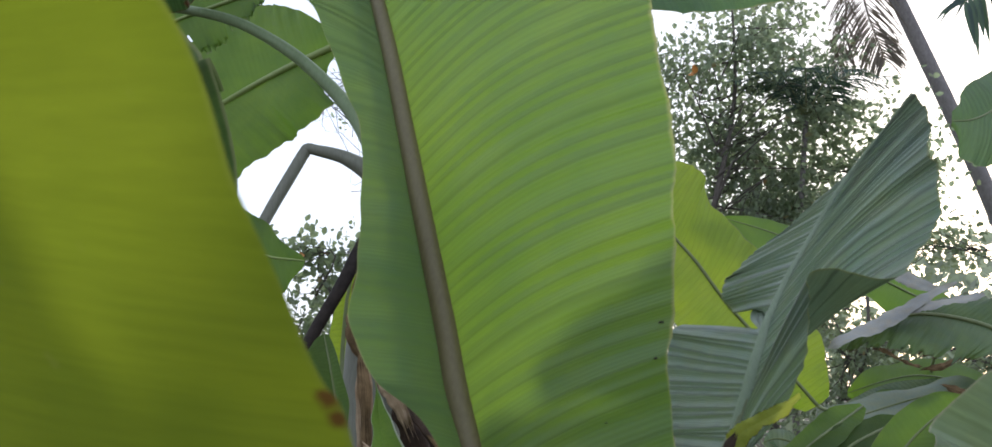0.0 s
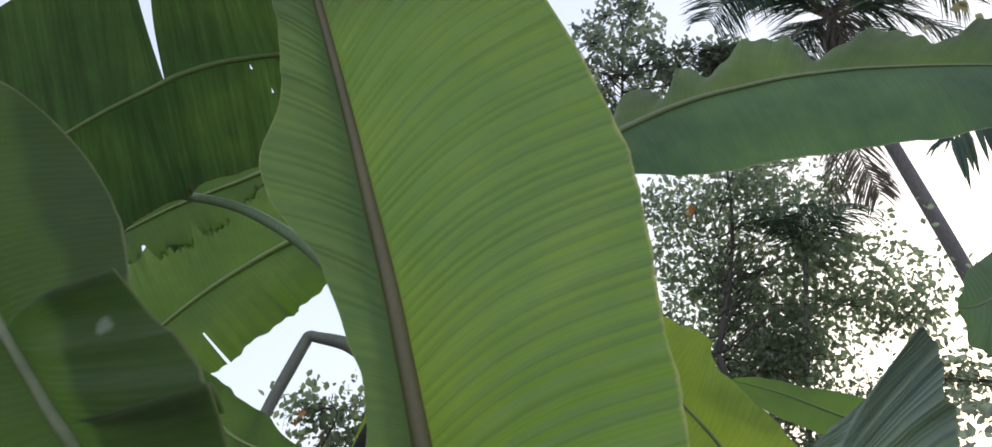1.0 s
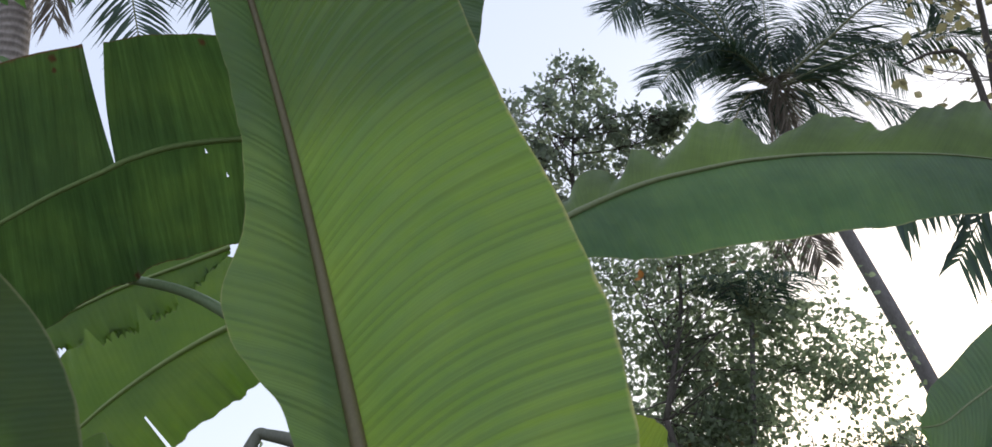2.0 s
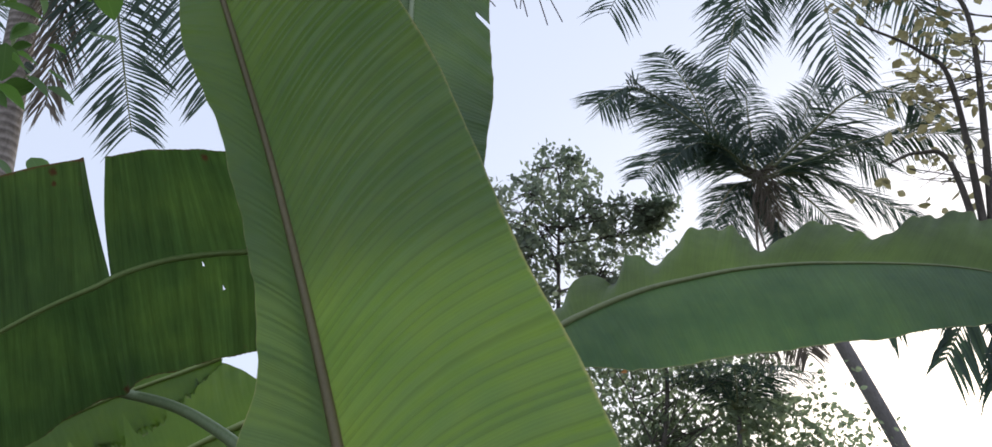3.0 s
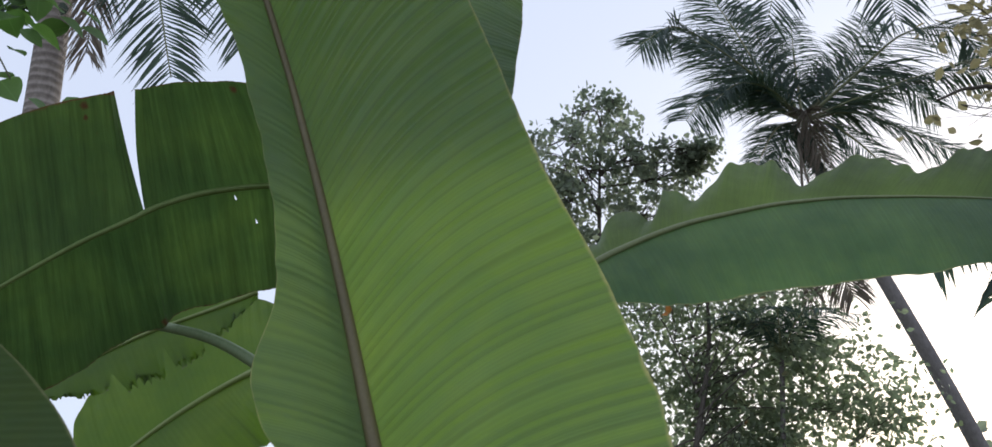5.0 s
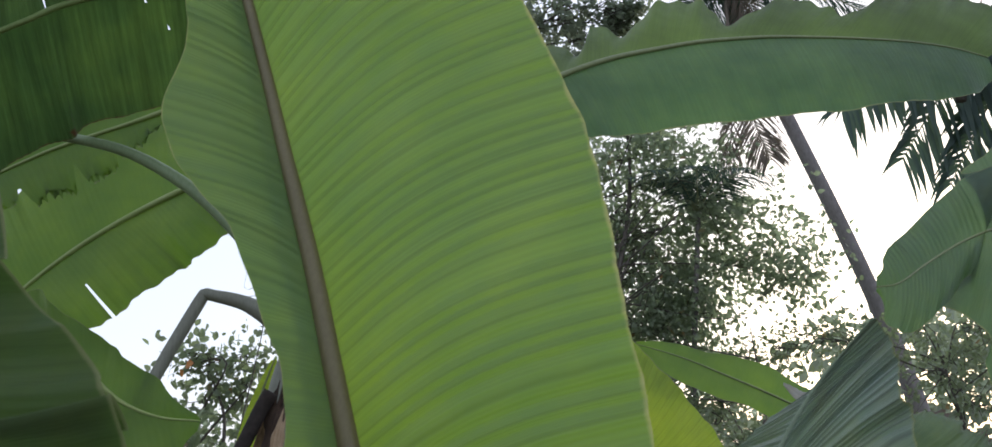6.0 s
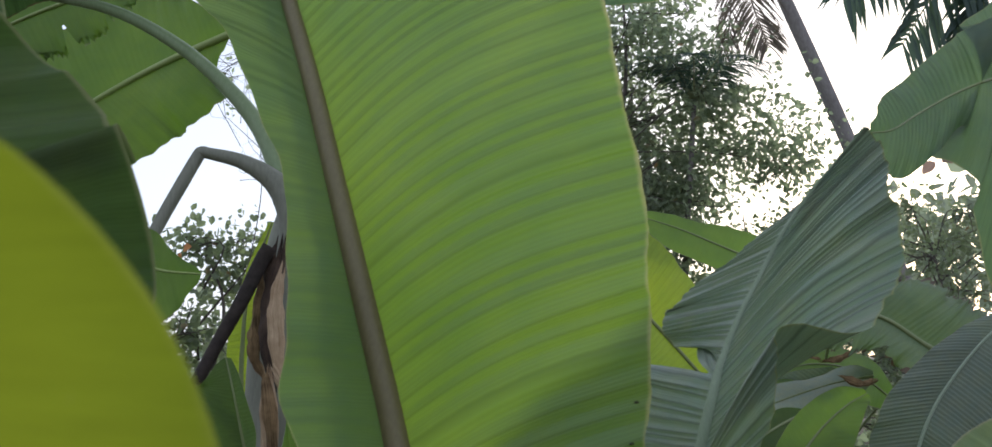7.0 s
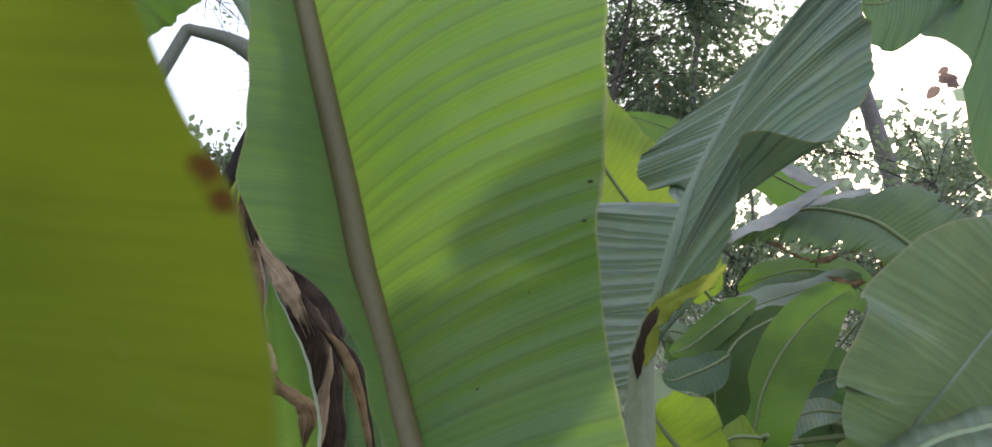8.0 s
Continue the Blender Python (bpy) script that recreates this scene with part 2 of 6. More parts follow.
RIB_WAXY = plain_material("midrib_waxy", (0.24, 0.30, 0.21), (0.31, 0.37, 0.27), 70, 0.4, 0.5, 0.0015, (8, 8, 1))
RIB_PALE = plain_material("midrib_pale", (0.26, 0.32, 0.18), (0.34, 0.40, 0.24), 60, 0.38, 0.25, 0.001)
STALK = plain_material("petiole_green", (0.20, 0.27, 0.13), (0.27, 0.34, 0.19), 40, 0.42, 0.3, 0.002, (3, 3, 1))
STALK_OLIVE = plain_material("petiole_olive", (0.17, 0.19, 0.10), (0.25, 0.27, 0.16), 40, 0.45, 0.4, 0.002, (5, 5, 0.8))
STALK_GREY = plain_material("petiole_grey", (0.17, 0.17, 0.13), (0.25, 0.25, 0.20), 45, 0.5, 0.4, 0.002, (4, 4, 0.7))
STALK_DULL = plain_material("petiole_dull", (0.14, 0.14, 0.10), (0.20, 0.20, 0.14), 40, 0.55, 0.4, 0.002)
DEAD = plain_material("dead_stalk", (0.014, 0.010, 0.008), (0.045, 0.032, 0.026), 60, 0.8, 0.8, 0.004)
BARK = plain_material("tree_bark", (0.06, 0.05, 0.04), (0.14, 0.12, 0.10), 14, 0.85, 0.9, 0.015, (3, 3, 0.8))
PALM_BARK = plain_material("palm_bark", (0.22, 0.185, 0.16), (0.42, 0.365, 0.32), 12, 0.85, 0.9, 0.012, (2, 2, 1), rings=0.075)
PALM_BARK_GREY = plain_material("palm_bark_grey", (0.20, 0.18, 0.17), (0.32, 0.29, 0.28), 14, 0.85, 0.8, 0.012, (2, 2, 1))
PALM_BARK_DARK = plain_material("palm_bark_dark", (0.15, 0.135, 0.125), (0.27, 0.24, 0.22), 12, 0.85, 0.9, 0.012, (2, 2, 1), rings=0.11)
RACHIS = plain_material("palm_rachis", (0.16, 0.19, 0.09), (0.25, 0.25, 0.13), 20, 0.5, 0.3)
FROND = foliage_material("palm_leaflets", (0.045, 0.078, 0.066), (0.075, 0.112, 0.092), (0.10, 0.17, 0.07), 0.62, 0.3)
FROND_DEAD = foliage_material("palm_leaflets_dead", (0.13, 0.105, 0.08), (0.24, 0.20, 0.155), (0.20, 0.16, 0.10), 0.8, 0.2)
TREE_LEAF = foliage_material("tree_leaves", (0.125, 0.150, 0.105), (0.190, 0.215, 0.150), (0.48, 0.58, 0.34), 0.36, 0.6, odd=(0.30, 0.10, 0.03))
TREE_LEAF_DARK = foliage_material("tree_leaves_dark", (0.115, 0.140, 0.115), (0.170, 0.195, 0.155), (0.42, 0.50, 0.33), 0.4, 0.55)
TREE_LEAF_MID = foliage_material("tree_leaves_middle", (0.105, 0.130, 0.088), (0.165, 0.190, 0.125), (0.36, 0.45, 0.22), 0.4, 0.5, odd=(0.30, 0.12, 0.04))
BROWN_LEAF = foliage_material("yellowing_leaves", (0.26, 0.25, 0.14), (0.36, 0.31, 0.20), (0.46, 0.43, 0.20), 0.55, 0.4)
SOIL = plain_material("soil", (0.045, 0.032, 0.020), (0.10, 0.085, 0.045), 4.0, 0.95, 0.9, 0.03)


# ---- building helpers ----
def mesh_object(name, verts, faces, material, parent=None, label="", uvs=None, smooth=True):
    me = bpy.data.meshes.new(name)
    me.from_pydata([tuple(v) for v in verts], [], faces)
    if smooth:
        me.polygons.foreach_set("use_smooth", [True] * len(me.polygons))
    if uvs is not None:
        layer = me.uv_layers.new(name="UVMap")
        index = np.empty(len(me.loops), dtype=np.int32)
        me.loops.foreach_get("vertex_index", index)
        layer.data.foreach_set("uv", np.asarray(uvs, dtype=np.float32)[index].ravel())
    me.materials.append(material)
    ob = new(name, me)
    if parent is not None:
        ob.parent = parent
        ob.matrix_parent_inverse = Matrix.Translation(-parent_place(parent))
    if label:
        ob["label"] = label
    return ob


def parent_place(ob):
    """Where a thing's own origin lies, its parents included (no thing here is turned)."""
    place = Vector(ob.location) if ob.type == "EMPTY" else Vector((0, 0, 0))
    return place


def thing(name, place, label, category, group=""):
    ob = new(name)
    ob.location = place
    ob.empty_display_size = 0.1
    return tagged(ob, label, category, group)


def spline(points, n, at=None):
    """n points along a smooth curve through the given ones, evenly in parameter or at the given parts of it (rows may be of any width)."""
    p = np.asarray(points, float)
    k = len(p)
    p = np.vstack([2 * p[0] - p[1], p, 2 * p[-1] - p[-2]])
    step = (np.linspace(0, 1, n) if at is None else np.asarray(at)) * (k - 1)
    i = np.minimum(step.astype(int), k - 2)
    f = (step - i)[:, None]
    a, b, c, d = p[i], p[i + 1], p[i + 2], p[i + 3]
    return 0.5 * (2 * b + (c - a) * f + (2 * a - 5 * b + 4 * c - d) * f ** 2 + (3 * b - a - 3 * c + d) * f ** 3)


def unit(v):
    return v / np.maximum(np.linalg.norm(v, axis=-1, keepdims=True), 1e-9)


TOWARDS = np.array([0.0, -1.0, 0.0])


def tube(points, radii, sides=10, n=24, flat=1.0, closed=True):
    """Vertices and faces of a round stalk along a curve."""
    c = spline(points, n)
    r = np.interp(np.linspace(0, 1, n), np.linspace(0, 1, len(radii)), radii)
    t = unit(np.gradient(c, axis=0))
    ref = np.where(np.abs(t @ TOWARDS)[:, None] > 0.9, np.array([1.0, 0, 0]), TOWARDS)
    s = unit(np.cross(t, ref))
    u = np.cross(s, t)
    verts, faces = [], []
    for i in range(n):
        for j in range(sides):
            a = 2 * math.pi * j / sides
            verts.append(c[i] + r[i] * (math.cos(a) * s[i] + flat * math.sin(a) * u[i]))
    for i in range(n - 1):
        for j in range(sides):
            a, b = i * sides + j, i * sides + (j + 1) % sides
            faces.append((a, b, b + sides, a + sides))
    if closed:
        faces.append(tuple(range(sides - 1, -1, -1)))
        faces.append(tuple((n - 1) * sides + j for j in range(sides)))
    return verts, faces


def stalk(name, parent, points, radii, material, label="", sides=10, n=24, flat=1.0):
    v, f = tube(points, radii, sides, n, flat)
    return mesh_object(name, v, f, material, parent, label)


def banana_leaf(parent, material, rib, mid, left, right, label="", n=110, m=14, rib_radius=(0.012, 0.002), rib_push=0.3, bow=0.0, ridge=0.0, ridge_length=0.014, ridge_left=1.0,
                rib_flat=1.0, vein_bow=0.0, ripple_right=1.0, ripple=0.0, ripple_length=0.12, tears=(), nibble=0.0, holes=(), specks=(), shear=(), seed=1):
    """A banana leaf: a midrib curve from base to tip; for each side, at every station, the blade's width, the angle at which it
    rises from the flat, and the angle by which its veins lean towards the tip. shear: on the right side, how many metres
    further towards the tip the veins reach the margin, at even steps from base to tip."""
    rng = np.random.default_rng(seed)
    part = np.linspace(0, 1, n)
    if shear:
        rough_line = spline(mid, 2000)
        rough_along = np.concatenate([[0], np.cumsum(np.linalg.norm(np.diff(rough_line, axis=0), axis=1))])
        part = np.interp(np.linspace(0, rough_along[-1], n), rough_along, np.linspace(0, 1, 2000))
    c = spline(mid, n, part)
    t = unit(np.gradient(c, axis=0))
    s = unit(np.cross(t, TOWARDS))
    nn = np.cross(s, t)
    along = np.concatenate([[0], np.cumsum(np.linalg.norm(np.diff(c, axis=0), axis=1))])
    pleat = along + ridge_length * (0.22 * np.sin(along * 2.3 / ridge_length + seed) + 0.16 * np.sin(along * 0.83 / ridge_length)) if shear else along
    verts, uvs = [], []
    cols = [(-1, k / m) for k in range(m, 0, -1)] + [(0, 0.0)] + [(1, k / m) for k in range(1, m + 1)]
    sides = {}
    for sign, rows in ((-1, left), (1, right)):
        q = spline(rows, n, part)
        a, w, sw = np.radians(q[:, 1])[:, None], np.maximum(q[:, 0], 0.001)[:, None], np.radians(q[:, 2])[:, None]
        way = np.cos(sw) * (np.cos(a) * sign * s + np.sin(a) * nn) + np.sin(sw) * t
        if shear and sign > 0:
            margin = c + way * w
            further = along + np.interp(along / along[-1], np.linspace(0, 1, len(shear)), shear)
            span = np.stack([np.interp(further, along, margin[:, axis]) for axis in range(3)], -1) - c
            w = np.linalg.norm(span, axis=1, keepdims=True)
            way = span / np.maximum(w, 1e-6)
        sides[sign] = (w, way, -np.sin(a) * sign * s + np.cos(a) * nn)
    phase = rng.uniform(0, 6.28, 4)
    cut = {tear[1]: min(n - 2, int(np.searchsorted(part, tear[1], "right")) - 1) for tear in tears}
    for sign, u in cols:
        if sign == 0:
            p = c.copy()
        else:
            w, d, up = sides[sign]
            edge = np.ones((n, 1))
            if nibble and u > 0.8:
                edge = 1 - nibble * rng.random((n, 1)) ** 3 * (u - 0.8) * 5
            p = c + d * w * u * edge
            lift = bow * math.sin(math.pi * u) * w[:, 0]
            lift = lift + ridge * (1.0 if sign > 0 else ridge_left) * (np.sin(2 * math.pi * pleat / ridge_length) + 0.3 * np.sin(4 * math.pi * pleat / ridge_length + 0.6)) * min(1, 6 * u)
            lift = lift + ripple * (ripple_right if sign > 0 else 1.0) * u ** 2 * (np.sin(2 * math.pi * along / ripple_length + phase[0] + sign) + 0.6 * np.sin(2 * math.pi * along / (ripple_length * 0.43) + phase[1] * sign))
            p = p + up * lift[:, None]
            if vein_bow and sign > 0:
                p = p + t * w * (vein_bow * math.sin(math.pi * u) * np.sin(math.pi * part)[:, None])
        for tear_side, at, half, depth in tears:
            if tear_side == sign and u > depth:
                low, high = half if isinstance(half, tuple) else (half, half)
                open_by = (u - depth) / (1 - depth) * np.maximum(0, 1 - np.abs(part - at) / 0.07)
                place = np.clip(part + np.where(np.arange(n) <= cut[at], -low * open_by, high * open_by), 0, 1)
                p = np.stack([np.interp(place, part, p[:, axis]) for axis in range(3)], -1)
        verts.append(p)
        uvs.append(np.stack([np.full(n, sign * u), pleat], -1))
    width = len(cols)
    verts = np.stack(verts, 1).reshape(-1, 3)
    uvs = np.stack(uvs, 1).reshape(-1, 2)
    faces = []
    for i in range(n - 1):
        for j in range(width - 1):
            side = -1 if j < m else 1
            u = abs((j + 0.5) - m) / m
            gone = False
            for tear_side, at, half, depth in tears:
                if tear_side == side and u > depth and i == cut[at]:
                    gone = True
            if not gone:
                k = i * width + j
                faces.append((k, k + 1, k + width + 1, k + width))
    if holes:
        mids = np.array([verts[list(q)].mean(0) for q in faces])
        gone = {int(np.argmin(np.linalg.norm(mids - np.array(h), axis=1))) for h in holes}
        faces = [(q[0], q[1], q[2]) if k in gone else q for k, q in enumerate(faces)]
    leaf = mesh_object("leaf", verts, faces, material, parent, label, uvs)
    for place, size in specks:
        p = verts[int(np.argmin(np.linalg.norm(verts - np.array(place), axis=1)))]
        v, f = tube([p + (-size, -0.0006, 0), p + (0, -0.0012, size * 0.3), p + (size, -0.0006, size * 0.1)], [size * 0.2, size * 0.5, size * 0.2], 6, 5)
        mesh_object("speck", v, f, DEAD, leaf, "small dark speck")
    if rib_radius:
        r = np.interp(part, np.linspace(0, 1, len(rib_radius)), rib_radius)
        v, f = tube(c + nn * (r * rib_push)[:, None], r, 10, n, rib_flat)
        mesh_object("midrib", v, f, rib, leaf)
    return leaf


def pseudostem(parent, points, radii, material, label="banana stem of overlapping leaf sheaths"):
    return stalk("pseudostem", parent, points, radii, material, label, 16, 30)


def leaf_cloud(rng, centres, normals_out, count, spread, size, squash=0.8, droop=0.0):
    """Vertices and faces of many small folded leaves scattered round given places."""
    c = centres[rng.integers(0, len(centres), count)]
    pos = c + rng.normal(0, 1, (count, 3)) * spread * np.array([1, 1, squash])
    d = unit(rng.normal(0, 1, (count, 3)) + np.array([0, 0, -droop]) + 0.4 * unit(pos - normals_out))
    side = unit(np.cross(d, rng.normal(0, 1, (count, 3))))
    up = np.cross(side, d)
    s = size * rng.uniform(0.6, 1.25, (count, 1))
    w = s * rng.uniform(0.26, 0.38, (count, 1))
    quads = [pos, pos + d * s * 0.35 + side * w + up * w * 0.3, pos + d * s, pos + d * s * 0.35 - side * w + up * w * 0.3, pos + d * s * 0.72 + side * w * 0.75 + up * w * 0.2, pos + d * s * 0.72 - side * w * 0.75 + up * w * 0.2]
    v = np.stack(quads, 1).reshape(-1, 3)
    f = []
    for i in range(count):
        k = 6 * i
        f += [(k, k + 1, k + 4, k + 2), (k, k + 2, k + 5, k + 3)]
    return v, f


def tree(name, base, fork, lobes, leaf_count, leaf_size, material, label, seed, trunk_radius=0.12, limbs=5, twig_count=60, spread=0.16, category="tree", twig=0.014, crook=0.15, tuft=0.35):
    """A broadleaved tree. lobes: (centre, radii) of the masses of its crown."""
    rng = np.random.default_rng(seed)
    root = thing(name, base, label, category)
    base, fork = np.array(base, float), np.array(fork, float)
    mid = (base + fork) / 2 + rng.normal(0, 0.08, 3) * np.array([1, 1, 0])
    stalk("trunk", root, [base, mid, fork], [trunk_radius * 1.25, trunk_radius, trunk_radius * 0.75], BARK, "", 12, 14)
    tips = []
    twig_v, twig_f = [], []

    def add(v, f):
        off = len(twig_v)
        twig_v.extend(v)
        twig_f.extend(tuple(i + off for i in q) for q in f)

    crown = np.array([c for c, r in lobes], float)
    crest = np.array([crown[:, 0].mean() * 0.6 + fork[0] * 0.4, crown[:, 1].mean(), crown[:, 2].max()])
    stalk("leader", root, [fork, (fork + crest) / 2 + rng.normal(0, 0.12, 3), crest], [trunk_radius * 0.75, trunk_radius * 0.5, trunk_radius * 0.12], BARK, "", 9, 16)
    root_fork = fork
    thick = 0.5 if len(lobes) < 12 else 0.3
    for centre, radii in lobes:
        rise = min(0.9, max(0.0, (centre[2] - 0.35 - root_fork[2]) / max(0.1, crest[2] - root_fork[2])))
        fork = root_fork + (crest - root_fork) * rise
        centre, radii = np.array(centre, float), np.array(radii, float)
        for k in range(limbs):
            end = centre + radii * unit(rng.normal(0, 1, 3)) * rng.uniform(0.35, 0.8)
            bend = fork * 0.45 + end * 0.55 + rng.normal(0, crook, 3) + np.array([0, 0, 0.15])
            stalk("limb", root, [fork, fork * 0.8 + bend * 0.2, bend, end], [trunk_radius * thick, trunk_radius * thick * 0.72, trunk_radius * thick * 0.4, trunk_radius * thick * 0.2], BARK, "", 7, 12)
            for _ in range(max(2, twig_count // (limbs * len(lobes)))):
                a = bend + (end - bend) * rng.uniform(0.1, 1.0)
                b = centre + radii * unit(rng.normal(0, 1, 3)) * rng.uniform(0.55, 1.0) ** 0.5
                v, f = tube([a, (a + b) / 2 + rng.normal(0, crook * 0.55, 3), b], [twig, twig * 0.55, twig * 0.2], 4, 6, closed=False)
                add(v, f)
                for g in np.linspace(tuft, 1.0, 4):
                    tips.append(a + (b - a) * g)
    mesh_object("brushwood", twig_v, twig_f, BARK, root, "thin dark twigs")["kind"] = "stuff"
    centres = np.array(tips)
    v, f = leaf_cloud(rng, centres, np.mean(centres, 0), leaf_count, spread, leaf_size)
    mesh_object("crown", v, f, material, root, smooth=False)
    return root


def frond(parent, points, leaflet, material, pairs=46, droop=0.35, seed=0, rib=0.03, label="", lean=0.75, spread=1.0, wide=1.0, bare=0.10):
    """A feather palm leaf: a tapering rachis with drooping strips on both sides."""
    rng = np.random.default_rng(seed)
    c = spline(points, 40)
    v, f = tube(points, [rib, rib * 0.55, rib * 0.15], 6, 20)
    r = mesh_object("frond", v, f, RACHIS if material is FROND else FROND_DEAD, parent, label)
    t = unit(np.gradient(c, axis=0))
    verts, faces = [], []
    for i in range(pairs):
        g = bare + (0.995 - bare) * i / (pairs - 1)
        x = g * 39
        k = min(int(x), 38)
        p = c[k] + (c[k + 1] - c[k]) * (x - k)
        d = t[k]
        face = np.array([0, 0, 1.0]) * (1 - abs(d[2])) + TOWARDS * abs(d[2])
        side = np.cross(d, face)
        side = side / np.linalg.norm(side)
        for sg in (-1, 1):
            if rng.random() < 0.04:
                continue
            length = leaflet * (0.35 + 0.65 * math.sin(math.pi * min(1, 0.18 + 0.80 * g))) * rng.uniform(0.85, 1.1)
            way = unit(sg * side * spread + d * lean + rng.normal(0, 0.10, 3))
            sag = np.array([0, 0, -1.0]) * droop * rng.uniform(0.7, 1.4)
            w = 0.0095 * wide * leaflet / 0.6 * rng.uniform(0.8, 1.2)
            flat = unit(np.cross(way, np.cross(way, d) + rng.normal(0, 0.25, 3)))
            q1, q2, q3 = (p + way * length * g * (1 - 0.12 * droop * g) + sag * length * 0.7 * g * g for g in (0.34, 0.68, 1.0))
            o = len(verts)
            verts += [p - flat * w * 0.4, p + flat * w * 0.4, q1 + flat * w, q1 - flat * w, q2 + flat * w * 0.75, q2 - flat * w * 0.75, q3]
            faces += [(o, o + 1, o + 2, o + 3), (o + 3, o + 2, o + 4, o + 5), (o + 5, o + 4, o + 6)]
    mesh_object("blade", verts, faces, material, r, smooth=False)["kind"] = "stuff"
    return r


# ---- ground ----
gv, gf = [], []
steps = [-400, -120, -40, -16, -8, -4, -2, 0, 2, 4, 6, 8, 10, 12, 14, 18, 26, 40, 120, 400]
for y in steps:
    for x in steps:
        near = max(0.0, 1 - (abs(x) + abs(y)) / 60)
        gv.append((x, y, 0.06 * near * (noise.noise((x * 0.31, y * 0.31, 0.0)) - 0.3)))
for j in range(len(steps) - 1):
    for i in range(len(steps) - 1):
        k = j * len(steps) + i
        gf.append((k, k + 1, k + len(steps) + 1, k + len(steps)))
ground = mesh_object("ground", gv, gf, SOIL)
tagged(ground, "dark soil of the grove floor with litter", "ground", kind="structure")

# ---- banana plant with the broad leaf that fills the view ----
plant = thing("banana_plant", (0.16, 0.45, 0), "young banana plant with one tall upright green leaf", "banana plant", "banana plants")
pseudostem(plant, [(0.16, 0.45, -0.03), (0.16, 0.455, 0.3), (0.15, 0.47, 0.62), (0.14, 0.48, 0.82)], [0.075, 0.065, 0.05, 0.03], STALK)
stalk("petiole", plant, [(0.14, 0.48, 0.78), (0.135, 0.49, 0.92), (0.123, 0.504, 1.039)], [0.024, 0.018, 0.0135], RIB_DARK)
banana_leaf(plant, LEAF_CENTRE, RIB_DARK,
            [(0.123, 0.504, 1.039), (0.09, 0.562, 1.162), (0.05, 0.632, 1.312), (0.027, 0.671, 1.397), (0.014, 0.695, 1.456), (-0.001, 0.718, 1.518), (-0.021, 0.751, 1.6), (-0.043, 0.792, 1.689), (-0.069, 0.843, 1.792), (-0.095, 0.89, 1.884), (-0.117, 0.928, 1.96), (-0.149, 0.978, 2.074), (-0.196, 1.035, 2.236), (-0.251, 1.081, 2.416), (-0.314, 1.108, 2.611), (-0.449, 1.1, 2.994), (-0.469, 1.1, 3.052), (-0.486, 1.1, 3.098), (-0.495, 1.1, 3.129), (-0.498, 1.1, 3.151)],
            [(0.012, 6, 14), (0.044, 53, 5), (0.044, 70, 0), (0.09, 45, 2), (0.108, 42, 1), (0.089, 40, 2), (0.068, 38, 2), (0.062, 36, 10), (0.098, 34, 26), (0.140, 33, 18), (0.148, 33, 16), (0.111, 34, 26), (0.097, 32, 36), (0.098, 28, 40), (0.114, 22, 44), (0.059, 12, -26), (0.042, 6, 2), (0.028, 0, 4), (0.013, 0, -31), (0.003, 0, 8)],
            [(0.028, 40, -27), (0.153, 26, -21), (0.181, 21, -15), (0.217, 30, -15), (0.247, 34, -15), (0.274, 35, -17), (0.302, 34, -21), (0.324, 33, -24), (0.347, 31, -26), (0.362, 26, -26), (0.365, 24, -24), (0.359, 23, -20), (0.337, 24, -14), (0.329, 23, -6), (0.317, 24, 4), (0.244, 24, -4), (0.212, 22, 5), (0.17, 22, 20), (0.093, 23, 36), (0.019, 39, 32)],
            "tall upright leaf, pale green underside with fine parallel veins", n=760, m=20, rib_radius=(0.0135, 0.0125, 0.0095, 0.006, 0.0025), rib_push=0.45, bow=0.05, vein_bow=0.06, shear=(0.0, 0.05, 0.08, 0.13, 0.16, 0.17, 0.17, 0.14, 0.06, 0.0), ridge=0.0009, ridge_length=0.022, ridge_left=0.05, ripple=0.003, ripple_length=0.16, specks=(((0.19, 0.54, 1.462), 0.0022), ((0.19, 0.54, 1.434), 0.002), ((0.13, 0.6, 1.30), 0.0015), ((0.16, 0.58, 1.38), 0.0012)), seed=3)

